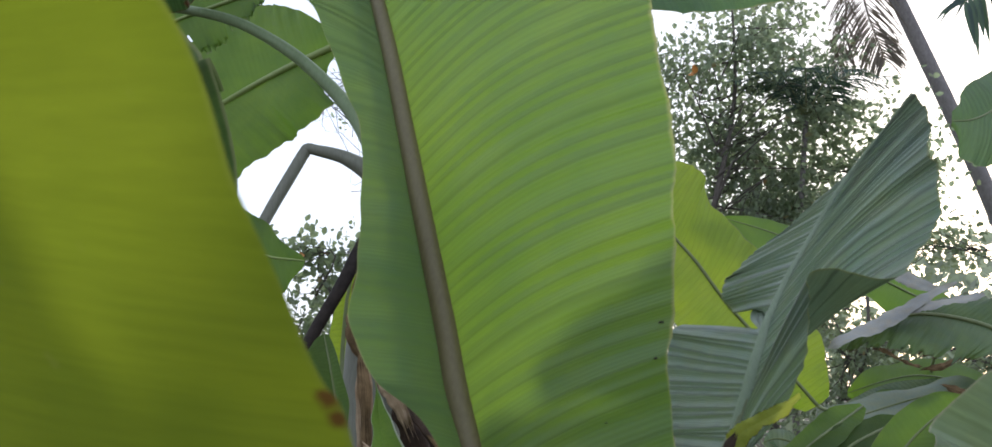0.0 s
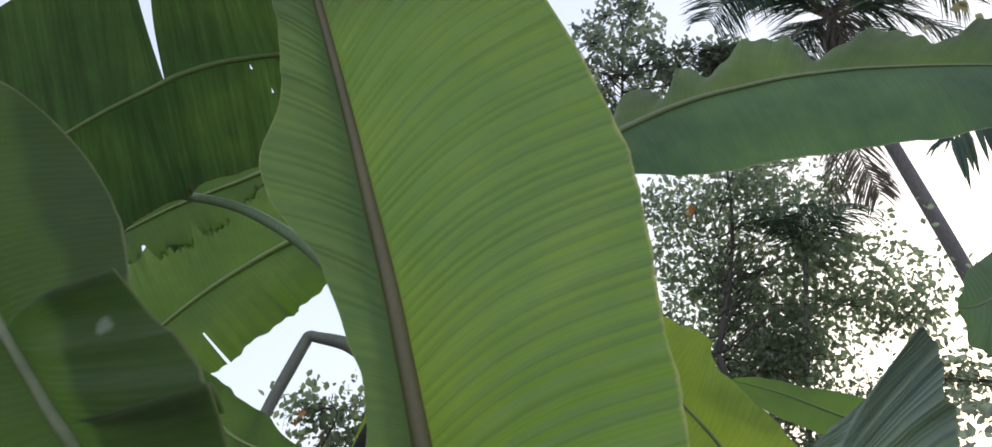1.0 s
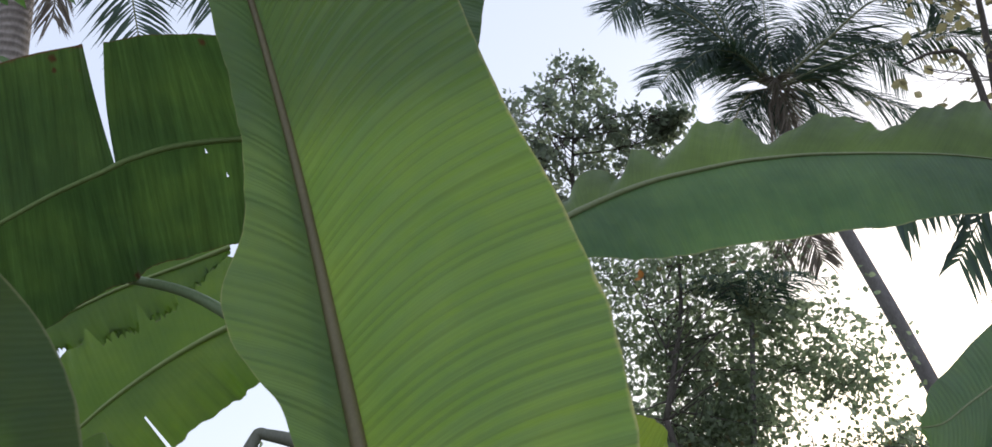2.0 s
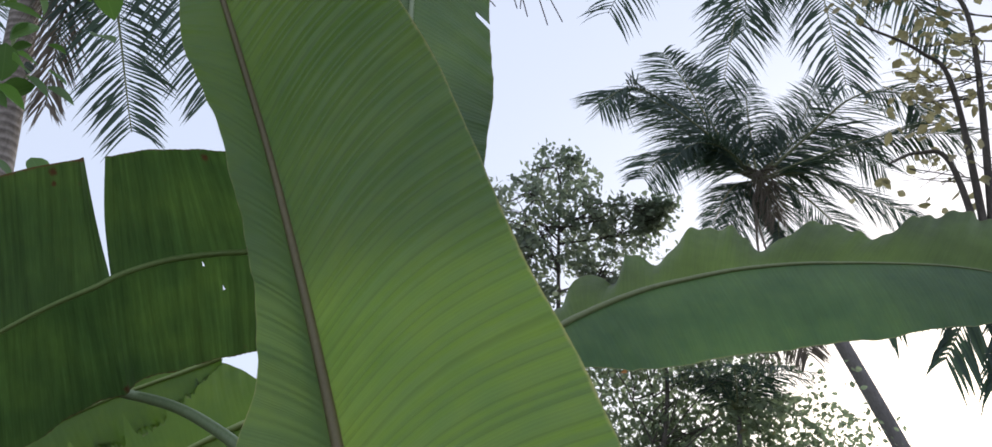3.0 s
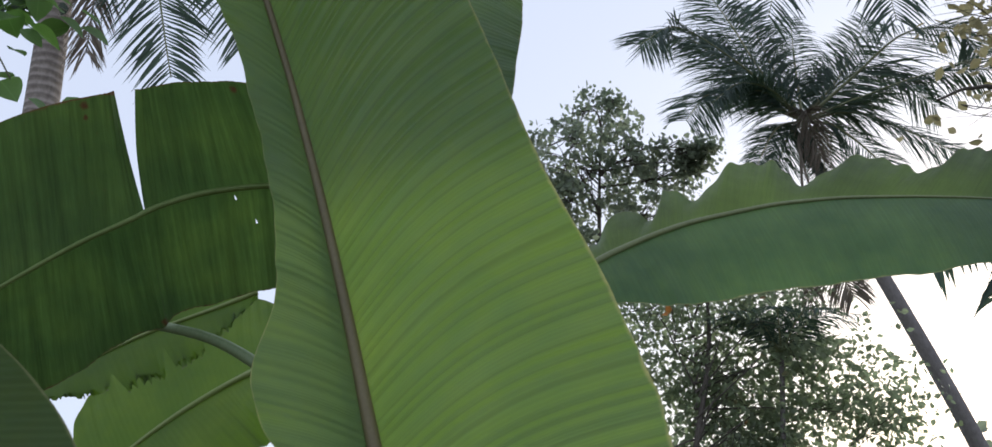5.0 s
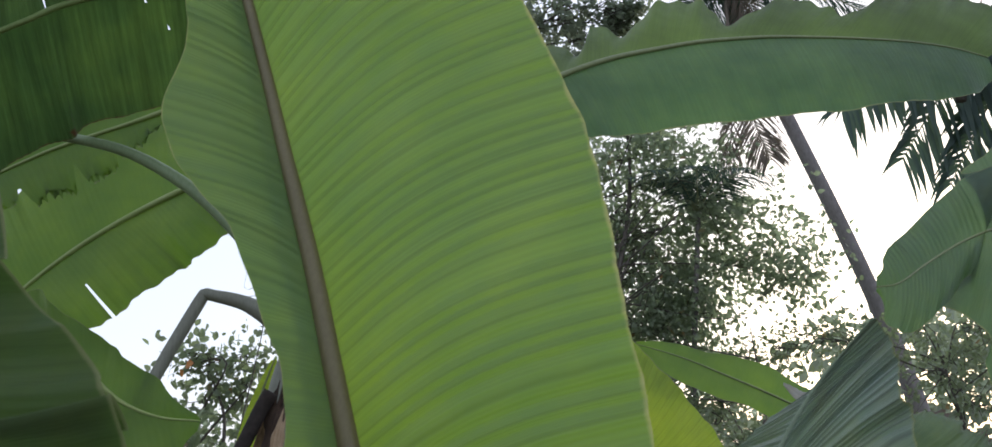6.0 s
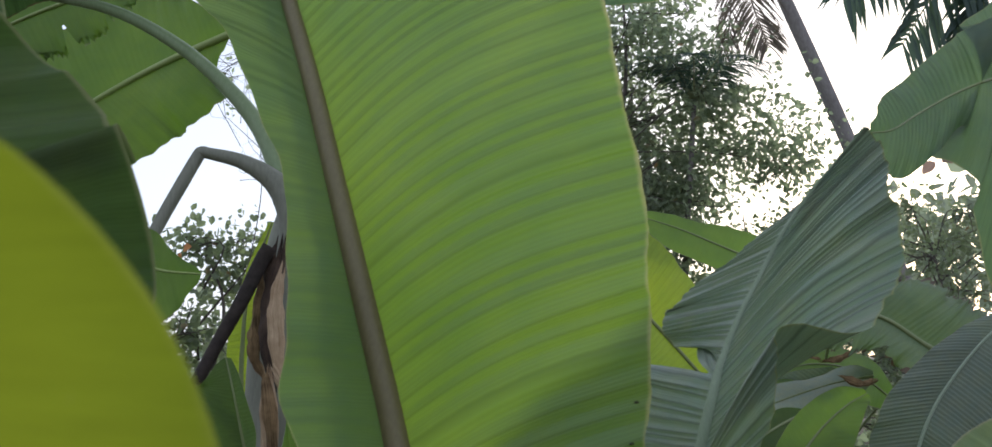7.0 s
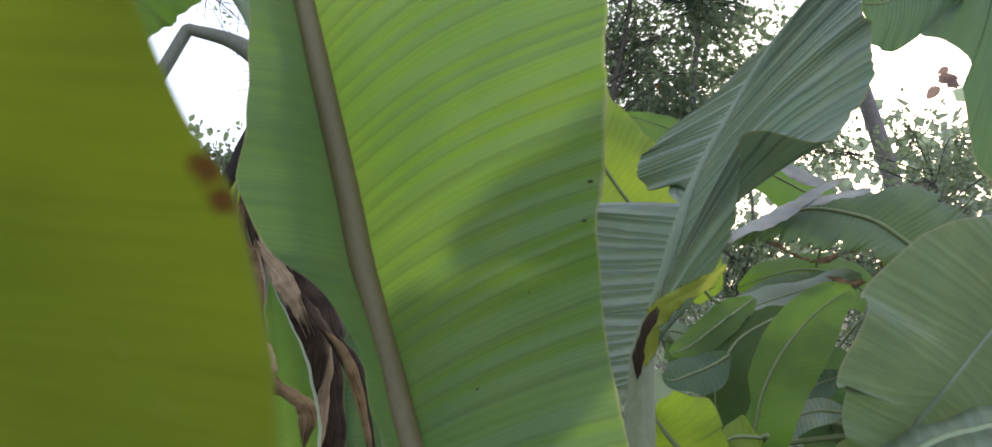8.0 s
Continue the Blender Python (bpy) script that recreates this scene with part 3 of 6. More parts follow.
# ---- banana plant close beside the camera: a yellowing leaf, a shaded one, a ribbed one ----
plant = thing("banana_plant", (-0.34, 0.52, 0), "banana plant with a yellowing leaf and dark shaded leaves", "banana plant", "banana plants")
pseudostem(plant, [(-0.34, 0.52, -0.03), (-0.335, 0.52, 0.4), (-0.32, 0.51, 0.8), (-0.29, 0.5, 1.02)], [0.085, 0.075, 0.06, 0.035], STALK)
stalk("petiole", plant, [(-0.29, 0.5, 0.98), (-0.2, 0.38, 1.08), (-0.154, 0.265, 1.156)], [0.022, 0.016, 0.010], STALK)
banana_leaf(plant, LEAF_YELLOW, RIB, [(-0.154, 0.265, 1.156), (-0.175, 0.247, 1.233), (-0.173, 0.216, 1.305), (-0.171, 0.181, 1.375), (-0.184, 0.146, 1.445), (-0.199, 0.112, 1.503), (-0.221, 0.073, 1.560), (-0.231, 0.031, 1.603), (-0.230, -0.010, 1.634), (-0.206, -0.054, 1.652)],
            [(0.105, -25, 10), (0.133, -25, 10), (0.140, -25, 10), (0.140, -25, 10), (0.140, -25, 10), (0.133, -25, 10), (0.119, -25, 10), (0.091, -25, 10), (0.056, -25, 10), (0.008, -25, 10)],
            [(0.165, 29, -18), (0.209, 27, -8), (0.220, 24, 2), (0.221, 27, -2), (0.223, 31, -8), (0.213, 34, -10), (0.191, 35, -6), (0.147, 27, 6), (0.088, -1, 28), (0.013, -24, 42)],
            "yellow-green leaf with brown spots and a browned notch", n=120, m=14, rib_radius=(0.008, 0.002), bow=0.04, ripple=0.001, tears=(), seed=5)
stalk("petiole", plant, [(-0.29, 0.5, 0.98), (-0.24, 0.52, 1.2), (-0.256, 0.56, 1.544)], [0.022, 0.016, 0.011], STALK)
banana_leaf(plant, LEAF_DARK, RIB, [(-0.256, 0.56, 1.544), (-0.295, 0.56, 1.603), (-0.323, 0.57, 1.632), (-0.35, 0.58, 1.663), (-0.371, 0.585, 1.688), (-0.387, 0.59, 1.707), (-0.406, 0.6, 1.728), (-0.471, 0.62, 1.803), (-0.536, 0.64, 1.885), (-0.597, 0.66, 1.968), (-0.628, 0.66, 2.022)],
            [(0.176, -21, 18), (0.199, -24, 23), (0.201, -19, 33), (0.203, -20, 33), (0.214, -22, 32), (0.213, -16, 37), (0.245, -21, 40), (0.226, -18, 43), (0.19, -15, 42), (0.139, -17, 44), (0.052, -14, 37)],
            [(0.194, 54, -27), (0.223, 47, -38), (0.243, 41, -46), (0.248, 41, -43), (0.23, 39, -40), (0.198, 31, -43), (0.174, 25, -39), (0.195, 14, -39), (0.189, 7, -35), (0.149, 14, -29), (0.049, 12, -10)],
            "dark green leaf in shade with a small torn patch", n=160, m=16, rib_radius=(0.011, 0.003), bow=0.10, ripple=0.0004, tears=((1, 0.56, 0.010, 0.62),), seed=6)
stalk("petiole", plant, [(-0.29, 0.5, 0.98), (-0.27, 0.6, 1.05), (-0.248, 0.76, 1.333)], [0.018, 0.012, 0.007], STALK)
banana_leaf(plant, LEAF_PALE, RIB_PALE, [(-0.248, 0.76, 1.333), (-0.242, 0.76, 1.377), (-0.235, 0.76, 1.422), (-0.231, 0.76, 1.462), (-0.232, 0.77, 1.491), (-0.236, 0.78, 1.512)],
            [(0.023, -61, -12), (0.129, -46, -15), (0.13, -44, -5), (0.127, -44, 12), (0.083, -31, 35), (0.009, 13, 26)],
            [(0.017, 36, 11), (0.11, 11, 5), (0.104, 23, 2), (0.072, 34, 0), (0.044, 40, -15), (0.006, 3, 6)],
            "bluish ribbed leaf", n=120, m=12, rib_radius=(0.006, 0.0015), bow=0.12, ridge=0.0012, ridge_length=0.014, seed=7)

# ---- old banana plant with a broken leaf stalk ----
plant = thing("banana_plant", (-0.27, 2.25, 0), "old banana plant with dried sheaths and a broken leaf stalk", "banana plant", "banana plants")
pseudostem(plant, [(-0.25, 2.25, -0.03), (-0.27, 2.24, 0.7), (-0.272, 2.22, 1.46), (-0.265, 2.22, 1.675), (-0.253, 2.22, 1.802), (-0.243, 2.22, 1.882)], [0.12, 0.10, 0.075, 0.055, 0.045, 0.03], STALK_GREY)
stalk("petiole", plant, [(-1.017, 2.5, 2.544), (-0.915, 2.46, 2.522), (-0.744, 2.42, 2.467), (-0.575, 2.38, 2.364), (-0.444, 2.34, 2.246), (-0.35, 2.3, 2.131), (-0.294, 2.27, 2.023), (-0.259, 2.24, 1.918), (-0.238, 2.22, 1.817)], [0.013, 0.016, 0.020, 0.026, 0.034], STALK, "arching pale green stalk", 12, 40)
stalk("petiole", plant, [(-0.232, 2.2, 1.783), (-0.234, 2.2, 1.847), (-0.254, 2.2, 1.908), (-0.296, 2.2, 1.958), (-0.366, 2.2, 1.999), (-0.445, 2.2, 2.019), (-0.464, 2.2, 2.022), (-0.474, 2.2, 2.009), (-0.504, 2.18, 1.94), (-0.544, 2.16, 1.85), (-0.582, 2.13, 1.748), (-0.615, 2.1, 1.643)], [0.040, 0.040, 0.036, 0.027, 0.019, 0.0150, 0.0150, 0.0160, 0.0165, 0.0160, 0.014, 0.011], STALK_GREY, "grey stalk bent down at a sharp kink", 14, 90)
stalk("dead_stalk", plant, [(-0.278, 2.1, 1.771), (-0.301, 2.1, 1.729), (-0.339, 2.08, 1.639), (-0.389, 2.06, 1.539), (-0.43, 2.04, 1.45), (-0.475, 2.02, 1.35)], [0.019, 0.018, 0.0165, 0.015, 0.013], DEAD, "black rotten stalk", 9, 30)
banana_leaf(plant, LEAF_FRESH, RIB_LIME, [(-0.551, 3.059, 2.640), (-0.741, 3.122, 2.576), (-0.911, 3.184, 2.510), (-1.062, 3.184, 2.412), (-1.198, 3.184, 2.305), (-1.308, 3.184, 2.198), (-1.381, 3.184, 2.092)],
            [(0.065, 13, 36), (0.296, 19, -31), (0.331, 20, -19), (0.336, 22, -8), (0.328, 18, -3), (0.203, 18, 2), (0.035, 0, 8)],
            [(0.040, 0, 1), (0.338, -21, 7), (0.393, -19, -2), (0.369, -20, -9), (0.365, -16, -8), (0.293, -13, -20), (0.054, 0, -29)],
            "drooping fresh green leaf against the sky", n=150, m=14, rib_radius=(0.015, 0.005), bow=0.06, ripple=0.006, tears=((-1, 0.62, 0.003, 0.5),), seed=8)
banana_leaf(plant, LEAF_FRESH, RIB_LIME, [(-0.694, 2.65, 2.694), (-0.808, 2.65, 2.644), (-0.901, 2.65, 2.608), (-1.044, 2.65, 2.549), (-1.204, 2.65, 2.465), (-1.342, 2.65, 2.392), (-1.46, 2.65, 2.342)],
            [(0.018, 0, 20), (0.117, 25, 0), (0.167, 18, -5), (0.197, 15, -4), (0.158, 19, -6), (0.081, 22, -7), (0.008, 0, -14)],
            [(0.016, 0, -20), (0.114, -26, -10), (0.13, -23, 0), (0.14, -21, -3), (0.154, -19, -1), (0.102, -17, 2), (0.008, 0, 14)],
            "ragged yellow-green leaf with holes", n=160, m=16, rib_radius=(0.009, 0.003), bow=0.05, ripple=0.008, nibble=0.5, tears=((-1, 0.45, 0.022, 0.45), (-1, 0.30, 0.016, 0.6), (-1, 0.62, 0.02, 0.55)), seed=9)
banana_leaf(plant, LEAF_FRESH, RIB_LIME, [(-0.854, 2.05, 1.941), (-0.792, 2.08, 1.887), (-0.711, 2.1, 1.831), (-0.622, 2.1, 1.755), (-0.534, 2.1, 1.717), (-0.435, 2.1, 1.706)],
            [(0.045, -19, -41), (0.132, -39, -39), (0.116, -35, -44), (0.116, -26, -38), (0.085, -14, -15), (0.018, 0, -38)],
            [(0.044, 19, 41), (0.269, 34, 34), (0.273, 18, 39), (0.206, 18, 40), (0.124, 23, 33), (0.023, 0, -10)],
            "green leaf hanging from the broken stalk", n=120, m=12, rib_radius=(0.009, 0.002), bow=0.06, ripple=0.004, seed=10)
banana_leaf(plant, LEAF_LIME, RIB, [(-0.418, 2.6, 1.377), (-0.418, 2.6, 1.52), (-0.407, 2.6, 1.683), (-0.371, 2.6, 1.812), (-0.34, 2.6, 1.905)],
            [(0.035, 0, 1), (0.044, 0, -1), (0.036, 0, -39), (0.027, 0, -37), (0.011, 0, -37)],
            [(0.035, 0, -1), (0.046, 0, 1), (0.063, 0, 9), (0.036, 0, 17), (0.007, 0, 18)],
            "narrow yellow-green leaf behind the stem", n=80, m=8, rib_radius=(0.008, 0.002), seed=11)
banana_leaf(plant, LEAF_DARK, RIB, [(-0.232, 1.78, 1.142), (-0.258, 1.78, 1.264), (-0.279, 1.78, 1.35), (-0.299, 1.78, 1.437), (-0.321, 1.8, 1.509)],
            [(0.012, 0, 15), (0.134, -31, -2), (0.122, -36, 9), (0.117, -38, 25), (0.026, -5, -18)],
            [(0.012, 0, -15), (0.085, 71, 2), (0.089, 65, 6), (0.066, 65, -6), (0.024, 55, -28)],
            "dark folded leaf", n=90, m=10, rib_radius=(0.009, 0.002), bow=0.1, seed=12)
banana_leaf(plant, LEAF_SHEATH, RIB, [(-0.136, 1.6, 0.919), (-0.143, 1.6, 1.008), (-0.146, 1.6, 1.092), (-0.149, 1.6, 1.156), (-0.153, 1.6, 1.213), (-0.16, 1.6, 1.27), (-0.168, 1.6, 1.327), (-0.176, 1.6, 1.385), (-0.179, 1.6, 1.406)],
            [(0.037, -33, -3), (0.069, -35, -3), (0.068, -36, -7), (0.063, -39, -2), (0.058, -44, 1), (0.042, -46, 3), (0.026, -51, 4), (0.003, 0, -38), (0.001, 0, -81)],
            [(0.068, 36, 4), (0.088, 35, 10), (0.087, 35, 7), (0.086, 36, 9), (0.076, 37, 9), (0.059, 37, 7), (0.034, 37, 14), (0.007, 48, 23), (0.001, 0, -10)],
            "green leaf sheath with a pale rim", n=120, m=14, rib_radius=None, bow=0.12, ripple=0.002, seed=13)


def husk_material(name, dark, light, bump=0.9):
    """Dried fibre: streaks along the strip, blotches across it."""
    m = Nodes(name)
    uv = m.t.nodes.new("ShaderNodeUVMap").outputs[0]
    co = m.t.nodes.new("ShaderNodeTexCoord").outputs["Object"]
    mp = m.t.nodes.new("ShaderNodeMapping")
    mp.inputs["Scale"].default_value = (420.0, 9.0, 1.0)
    m.link(uv, mp.inputs["Vector"])
    fibre, blotch = m.noise(mp.outputs[0], 1.0, 4, 0.7), m.noise(co, 22.0, 4, 0.6)
    f = m.math("ADD", m.math("MULTIPLY", fibre, 0.6), m.math("MULTIPLY", blotch, 0.4))
    p = m.t.nodes.new("ShaderNodeBsdfPrincipled")
    m.link(m.mix(m.span(f, 0.38, 0.64), dark, light), p.inputs["Base Color"])
    p.inputs["Roughness"].default_value, p.inputs["Specular IOR Level"].default_value = 0.8, 0.25
    m.link(m.bump(fibre, bump, 0.004), p.inputs["Normal"])
    m.link(p.outputs[0], m.out.inputs[0])
    return m.mat


HUSK = husk_material("dry_husk", (0.065, 0.038, 0.018), (0.42, 0.275, 0.14))
HUSK_DARK = husk_material("dark_husk", (0.02, 0.013, 0.010), (0.11, 0.07, 0.048))
PAPER = husk_material("papery_husk", (0.28, 0.18, 0.10), (0.58, 0.43, 0.29), 0.6)


def dry_strip(parent, points, width, seed, material=HUSK, label="curled brown dried sheath", curl=2.0, taper=0.15):
    """A curled strip of dried sheath with frayed ends."""
    rng = np.random.default_rng(seed)
    n, m = 50, 10
    c = spline(points, n)
    t = unit(np.gradient(c, axis=0))
    s = unit(np.cross(t, TOWARDS))
    nn = np.cross(s, t)
    along = np.concatenate([[0], np.cumsum(np.linalg.norm(np.diff(c, axis=0), axis=1))])
    twist = np.cumsum(rng.normal(0, 0.07, n)) + rng.uniform(-0.4, 0.4)
    fray = rng.uniform(-1, 1, (2, m + 1)) * width * 1.1
    wave = rng.normal(0, 1, m + 1) * width * 0.045
    verts, uvs, faces = [], [], []
    for thick in (0.0, -0.0025):
        for i in range(n):
            g = i / (n - 1)
            w = width * (taper + (1 - taper) * min(1, math.sin(math.pi * (0.04 + 0.92 * g)) * 1.5)) * (1 + 0.22 * math.sin(9 * g + seed) + 0.08 * math.sin(31 * g))
            end = max(0, 1 - g * 7) * fray[0] + max(0, 1 - (1 - g) * 7) * fray[1]
            for j in range(m + 1):
                a = (j / m - 0.5) * curl
                off = (math.cos(twist[i]) * s[i] + math.sin(twist[i]) * nn[i]) * math.sin(a) * w + (math.cos(twist[i]) * nn[i] - math.sin(twist[i]) * s[i]) * ((math.cos(a) - 0.5) * w * 0.8 + thick + wave[j] * math.sin(7 * g + j))
                verts.append(c[i] + off + t[i] * end[j])
                uvs.append((j / m * width * 2, along[i]))
    k = n * (m + 1)
    for i in range(n - 1):
        for j in range(m):
            a = i * (m + 1) + j
            faces += [(a, a + 1, a + m + 2, a + m + 1), (k + a, k + a + m + 1, k + a + m + 2, k + a + 1)]
        a = i * (m + 1)
        faces += [(a, a + m + 1, k + a + m + 1, k + a), (a + m, k + a + m, k + a + 2 * m + 1, a + 2 * m + 1)]
    return mesh_object("dry_sheath", verts, faces, material, parent, label, uvs)


for i, points in enumerate(([(-0.238, 1.97, 1.464), (-0.204, 1.95, 1.415), (-0.172, 1.94, 1.359), (-0.147, 1.94, 1.303)], [(-0.27, 2.06, 1.49), (-0.26, 2.05, 1.387), (-0.253, 2.04, 1.257), (-0.245, 2.03, 1.115)])):
    dry_strip(plant, points, (0.034, 0.022)[i], 60 + i, PAPER, "tan papery sheath", 1.2, 0.5)
banana_leaf(plant, LEAF_MID, RIB, [(-0.081, 2.45, 0.69), (-0.083, 2.45, 0.858), (-0.084, 2.45, 0.993), (-0.085, 2.45, 1.13), (-0.081, 2.45, 1.233), (-0.079, 2.45, 1.302)],
            [(0.025, 0, 2), (0.11, -27, -4), (0.103, -29, -3), (0.088, -35, -3), (0.038, -32, -3), (0.005, 0, -2)],
            [(0.025, 0, -2), (0.115, 26, 3), (0.108, 28, 3), (0.093, 33, 3), (0.044, 27, -8), (0.005, 0, 2)],
            "low glossy green leaf", n=90, m=10, rib_radius=(0.008, 0.002), bow=0.08, seed=61)
banana_leaf(plant, LEAF_PALE, RIB_PALE, [(-0.196, 1.95, 0.827), (-0.191, 1.95, 0.934), (-0.192, 1.95, 1.015), (-0.193, 1.95, 1.083), (-0.193, 1.95, 1.124)],
            [(0.02, 0, -1), (0.085, -36, 2), (0.082, -39, 15), (0.052, -38, 20), (0.003, 0, 2)],
            [(0.02, 0, 1), (0.094, 32, 6), (0.089, 35, 8), (0.049, 39, 12), (0.003, 0, -2)],
            "small curled pale leaf", n=70, m=8, rib_radius=(0.005, 0.002), bow=0.15, ridge=0.001, seed=62)
for i, (points, width, material) in enumerate((([(-0.27, 2, 1.465), (-0.252, 1.98, 1.345), (-0.242, 1.97, 1.178), (-0.227, 1.96, 1.014)], 0.020, HUSK), ([(-0.187, 1.98, 1.359), (-0.15, 1.97, 1.316), (-0.121, 1.96, 1.275), (-0.12, 1.96, 1.205), (-0.133, 1.96, 1.122)], 0.024, HUSK_DARK), ([(-0.096, 1.9, 1.291), (-0.055, 1.9, 1.237), (-0.023, 1.9, 1.142), (0.008, 1.9, 0.994)], 0.013, HUSK), ([(-0.078, 1.93, 1.283), (-0.035, 1.92, 1.221), (-0.018, 1.92, 1.153), (0.01, 1.92, 1.017)], 0.012, HUSK_DARK), ([(-0.194, 2.12, 1.433), (-0.134, 2.1, 1.313), (-0.114, 2.1, 1.164), (-0.107, 2.1, 0.929)], 0.06, HUSK_DARK), ([(-0.126, 2.02, 1.257), (-0.107, 2, 1.173), (-0.122, 2, 1.033)], 0.018, PAPER), ([(-0.199, 1.54, 1.235), (-0.158, 1.52, 1.215), (-0.119, 1.51, 1.194), (-0.097, 1.51, 1.166), (-0.105, 1.52, 1.111)], 0.017, HUSK),
                                               ([(-0.26, 2.12, 1.771), (-0.271, 2.1, 1.678), (-0.273, 2.08, 1.572), (-0.261, 2.06, 1.441)], 0.036, HUSK_DARK), ([(-0.239, 2.03, 1.716), (-0.251, 2.02, 1.642), (-0.248, 2.01, 1.541), (-0.23, 2, 1.4)], 0.02, PAPER), ([(-0.299, 2.14, 1.728), (-0.309, 2.12, 1.604), (-0.311, 2.1, 1.515), (-0.281, 2.1, 1.455)], 0.020, HUSK),
                                               ([(-0.15, 1.93, 1.366), (-0.118, 1.92, 1.318), (-0.084, 1.92, 1.27), (-0.052, 1.92, 1.208)], 0.014, HUSK_DARK), ([(-0.19, 1.55, 1.29), (-0.169, 1.53, 1.269), (-0.158, 1.52, 1.242), (-0.175, 1.53, 1.22)], 0.012, PAPER), ([(-0.095, 1.99, 1.252), (-0.101, 1.98, 1.175), (-0.11, 1.98, 1.106), (-0.119, 1.97, 1.011)], 0.014, PAPER), ([(-0.272, 2.03, 1.459), (-0.272, 2.02, 1.358), (-0.257, 2, 1.231), (-0.26, 1.99, 1.107)], 0.016, PAPER))):
    dry_strip(plant, points, width, 20 + i, material, "dark brown dried sheath" if material is HUSK_DARK else "curled brown dried sheath")

# ---- banana plant behind: a torn dark leaf to one side, an arching leaf to the other ----
plant = thing("banana_plant", (0.02, 2.75, 0), "tall banana plant with a torn dark leaf and an arching leaf", "banana plant", "banana plants")
pseudostem(plant, [(0.02, 2.75, -0.03), (0.02, 2.75, 0.8), (0.03, 2.72, 1.6), (0.04, 2.7, 2.05)], [0.12, 0.10, 0.08, 0.05], STALK)
stalk("petiole", plant, [(0.03, 2.7, 1.95), (0.0, 2.6, 2.3), (-0.098, 2.3, 2.71)], [0.03, 0.022, 0.015], STALK)
banana_leaf(plant, LEAF_TORN, RIB_TORN, [(-0.098, 2.3, 2.71), (-0.247, 2.25, 2.808), (-0.411, 2.22, 2.858), (-0.548, 2.18, 2.854), (-0.731, 2.15, 2.818), (-0.852, 2.12, 2.762), (-0.921, 2.1, 2.71), (-1.055, 2.1, 2.637), (-1.223, 2.1, 2.523), (-1.406, 2.1, 2.391), (-1.597, 2.15, 2.276), (-1.731, 2.2, 2.179)],
            [(0.065, -51, -33), (0.182, -57, -29), (0.273, -46, -17), (0.323, -49, -3), (0.364, -55, 2), (0.379, -63, 6), (0.395, -65, 14), (0.414, -63, 23), (0.434, -65, 30), (0.42, -57, 39), (0.23, -49, 51), (0.015, 16, 43)],
            [(0.054, 69, 26), (0.297, 57, 23), (0.353, 65, 19), (0.335, 59, 14), (0.324, 51, 1), (0.325, 48, -10), (0.346, 40, -19), (0.379, 35, -24), (0.407, 33, -27), (0.383, 22, -24), (0.193, 28, -29), (0.02, 1, 3)],
            "dark green leaf torn to the midrib, with brown edges", n=360, m=20, rib_radius=(0.010, 0.008, 0.003), bow=-0.03, ridge=0.0012, ridge_length=0.018, ripple=0.004, ripple_length=0.2, tears=((1, 0.500, (0.030, 0.012), 0.02),), holes=((-0.614, 2.25, 2.768), (-0.702, 2.25, 2.919), (-0.616, 2.25, 2.769)), seed=14)
stalk("petiole", plant, [(0.04, 2.7, 1.95), (0.1, 2.85, 2.4), (0.08, 3.15, 2.718)], [0.03, 0.022, 0.016], STALK)
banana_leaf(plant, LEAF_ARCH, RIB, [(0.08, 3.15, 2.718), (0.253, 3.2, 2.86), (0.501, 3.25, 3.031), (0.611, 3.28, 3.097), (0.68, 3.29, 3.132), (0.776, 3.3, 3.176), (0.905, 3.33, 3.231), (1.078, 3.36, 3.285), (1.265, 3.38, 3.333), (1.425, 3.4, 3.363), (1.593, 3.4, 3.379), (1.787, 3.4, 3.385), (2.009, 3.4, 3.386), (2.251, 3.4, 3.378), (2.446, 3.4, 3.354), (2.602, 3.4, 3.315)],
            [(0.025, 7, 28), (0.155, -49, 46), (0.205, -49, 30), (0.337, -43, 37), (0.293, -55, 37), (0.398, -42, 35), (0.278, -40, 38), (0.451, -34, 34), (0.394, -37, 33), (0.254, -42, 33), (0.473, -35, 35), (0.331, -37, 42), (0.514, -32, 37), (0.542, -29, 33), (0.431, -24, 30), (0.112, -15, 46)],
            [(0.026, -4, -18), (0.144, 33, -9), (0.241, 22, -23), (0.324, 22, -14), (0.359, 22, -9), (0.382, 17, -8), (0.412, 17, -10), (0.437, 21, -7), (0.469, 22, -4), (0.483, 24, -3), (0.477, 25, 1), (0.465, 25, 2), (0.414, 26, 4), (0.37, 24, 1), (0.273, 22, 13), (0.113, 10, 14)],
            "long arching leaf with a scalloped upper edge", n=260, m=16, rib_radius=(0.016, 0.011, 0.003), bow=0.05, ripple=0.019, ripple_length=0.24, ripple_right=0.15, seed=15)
stalk("petiole", plant, [(0.03, 2.7, 1.95), (0.12, 2.3, 2.1), (-0.088, 1.6, 2.293)], [0.03, 0.022, 0.014], STALK)
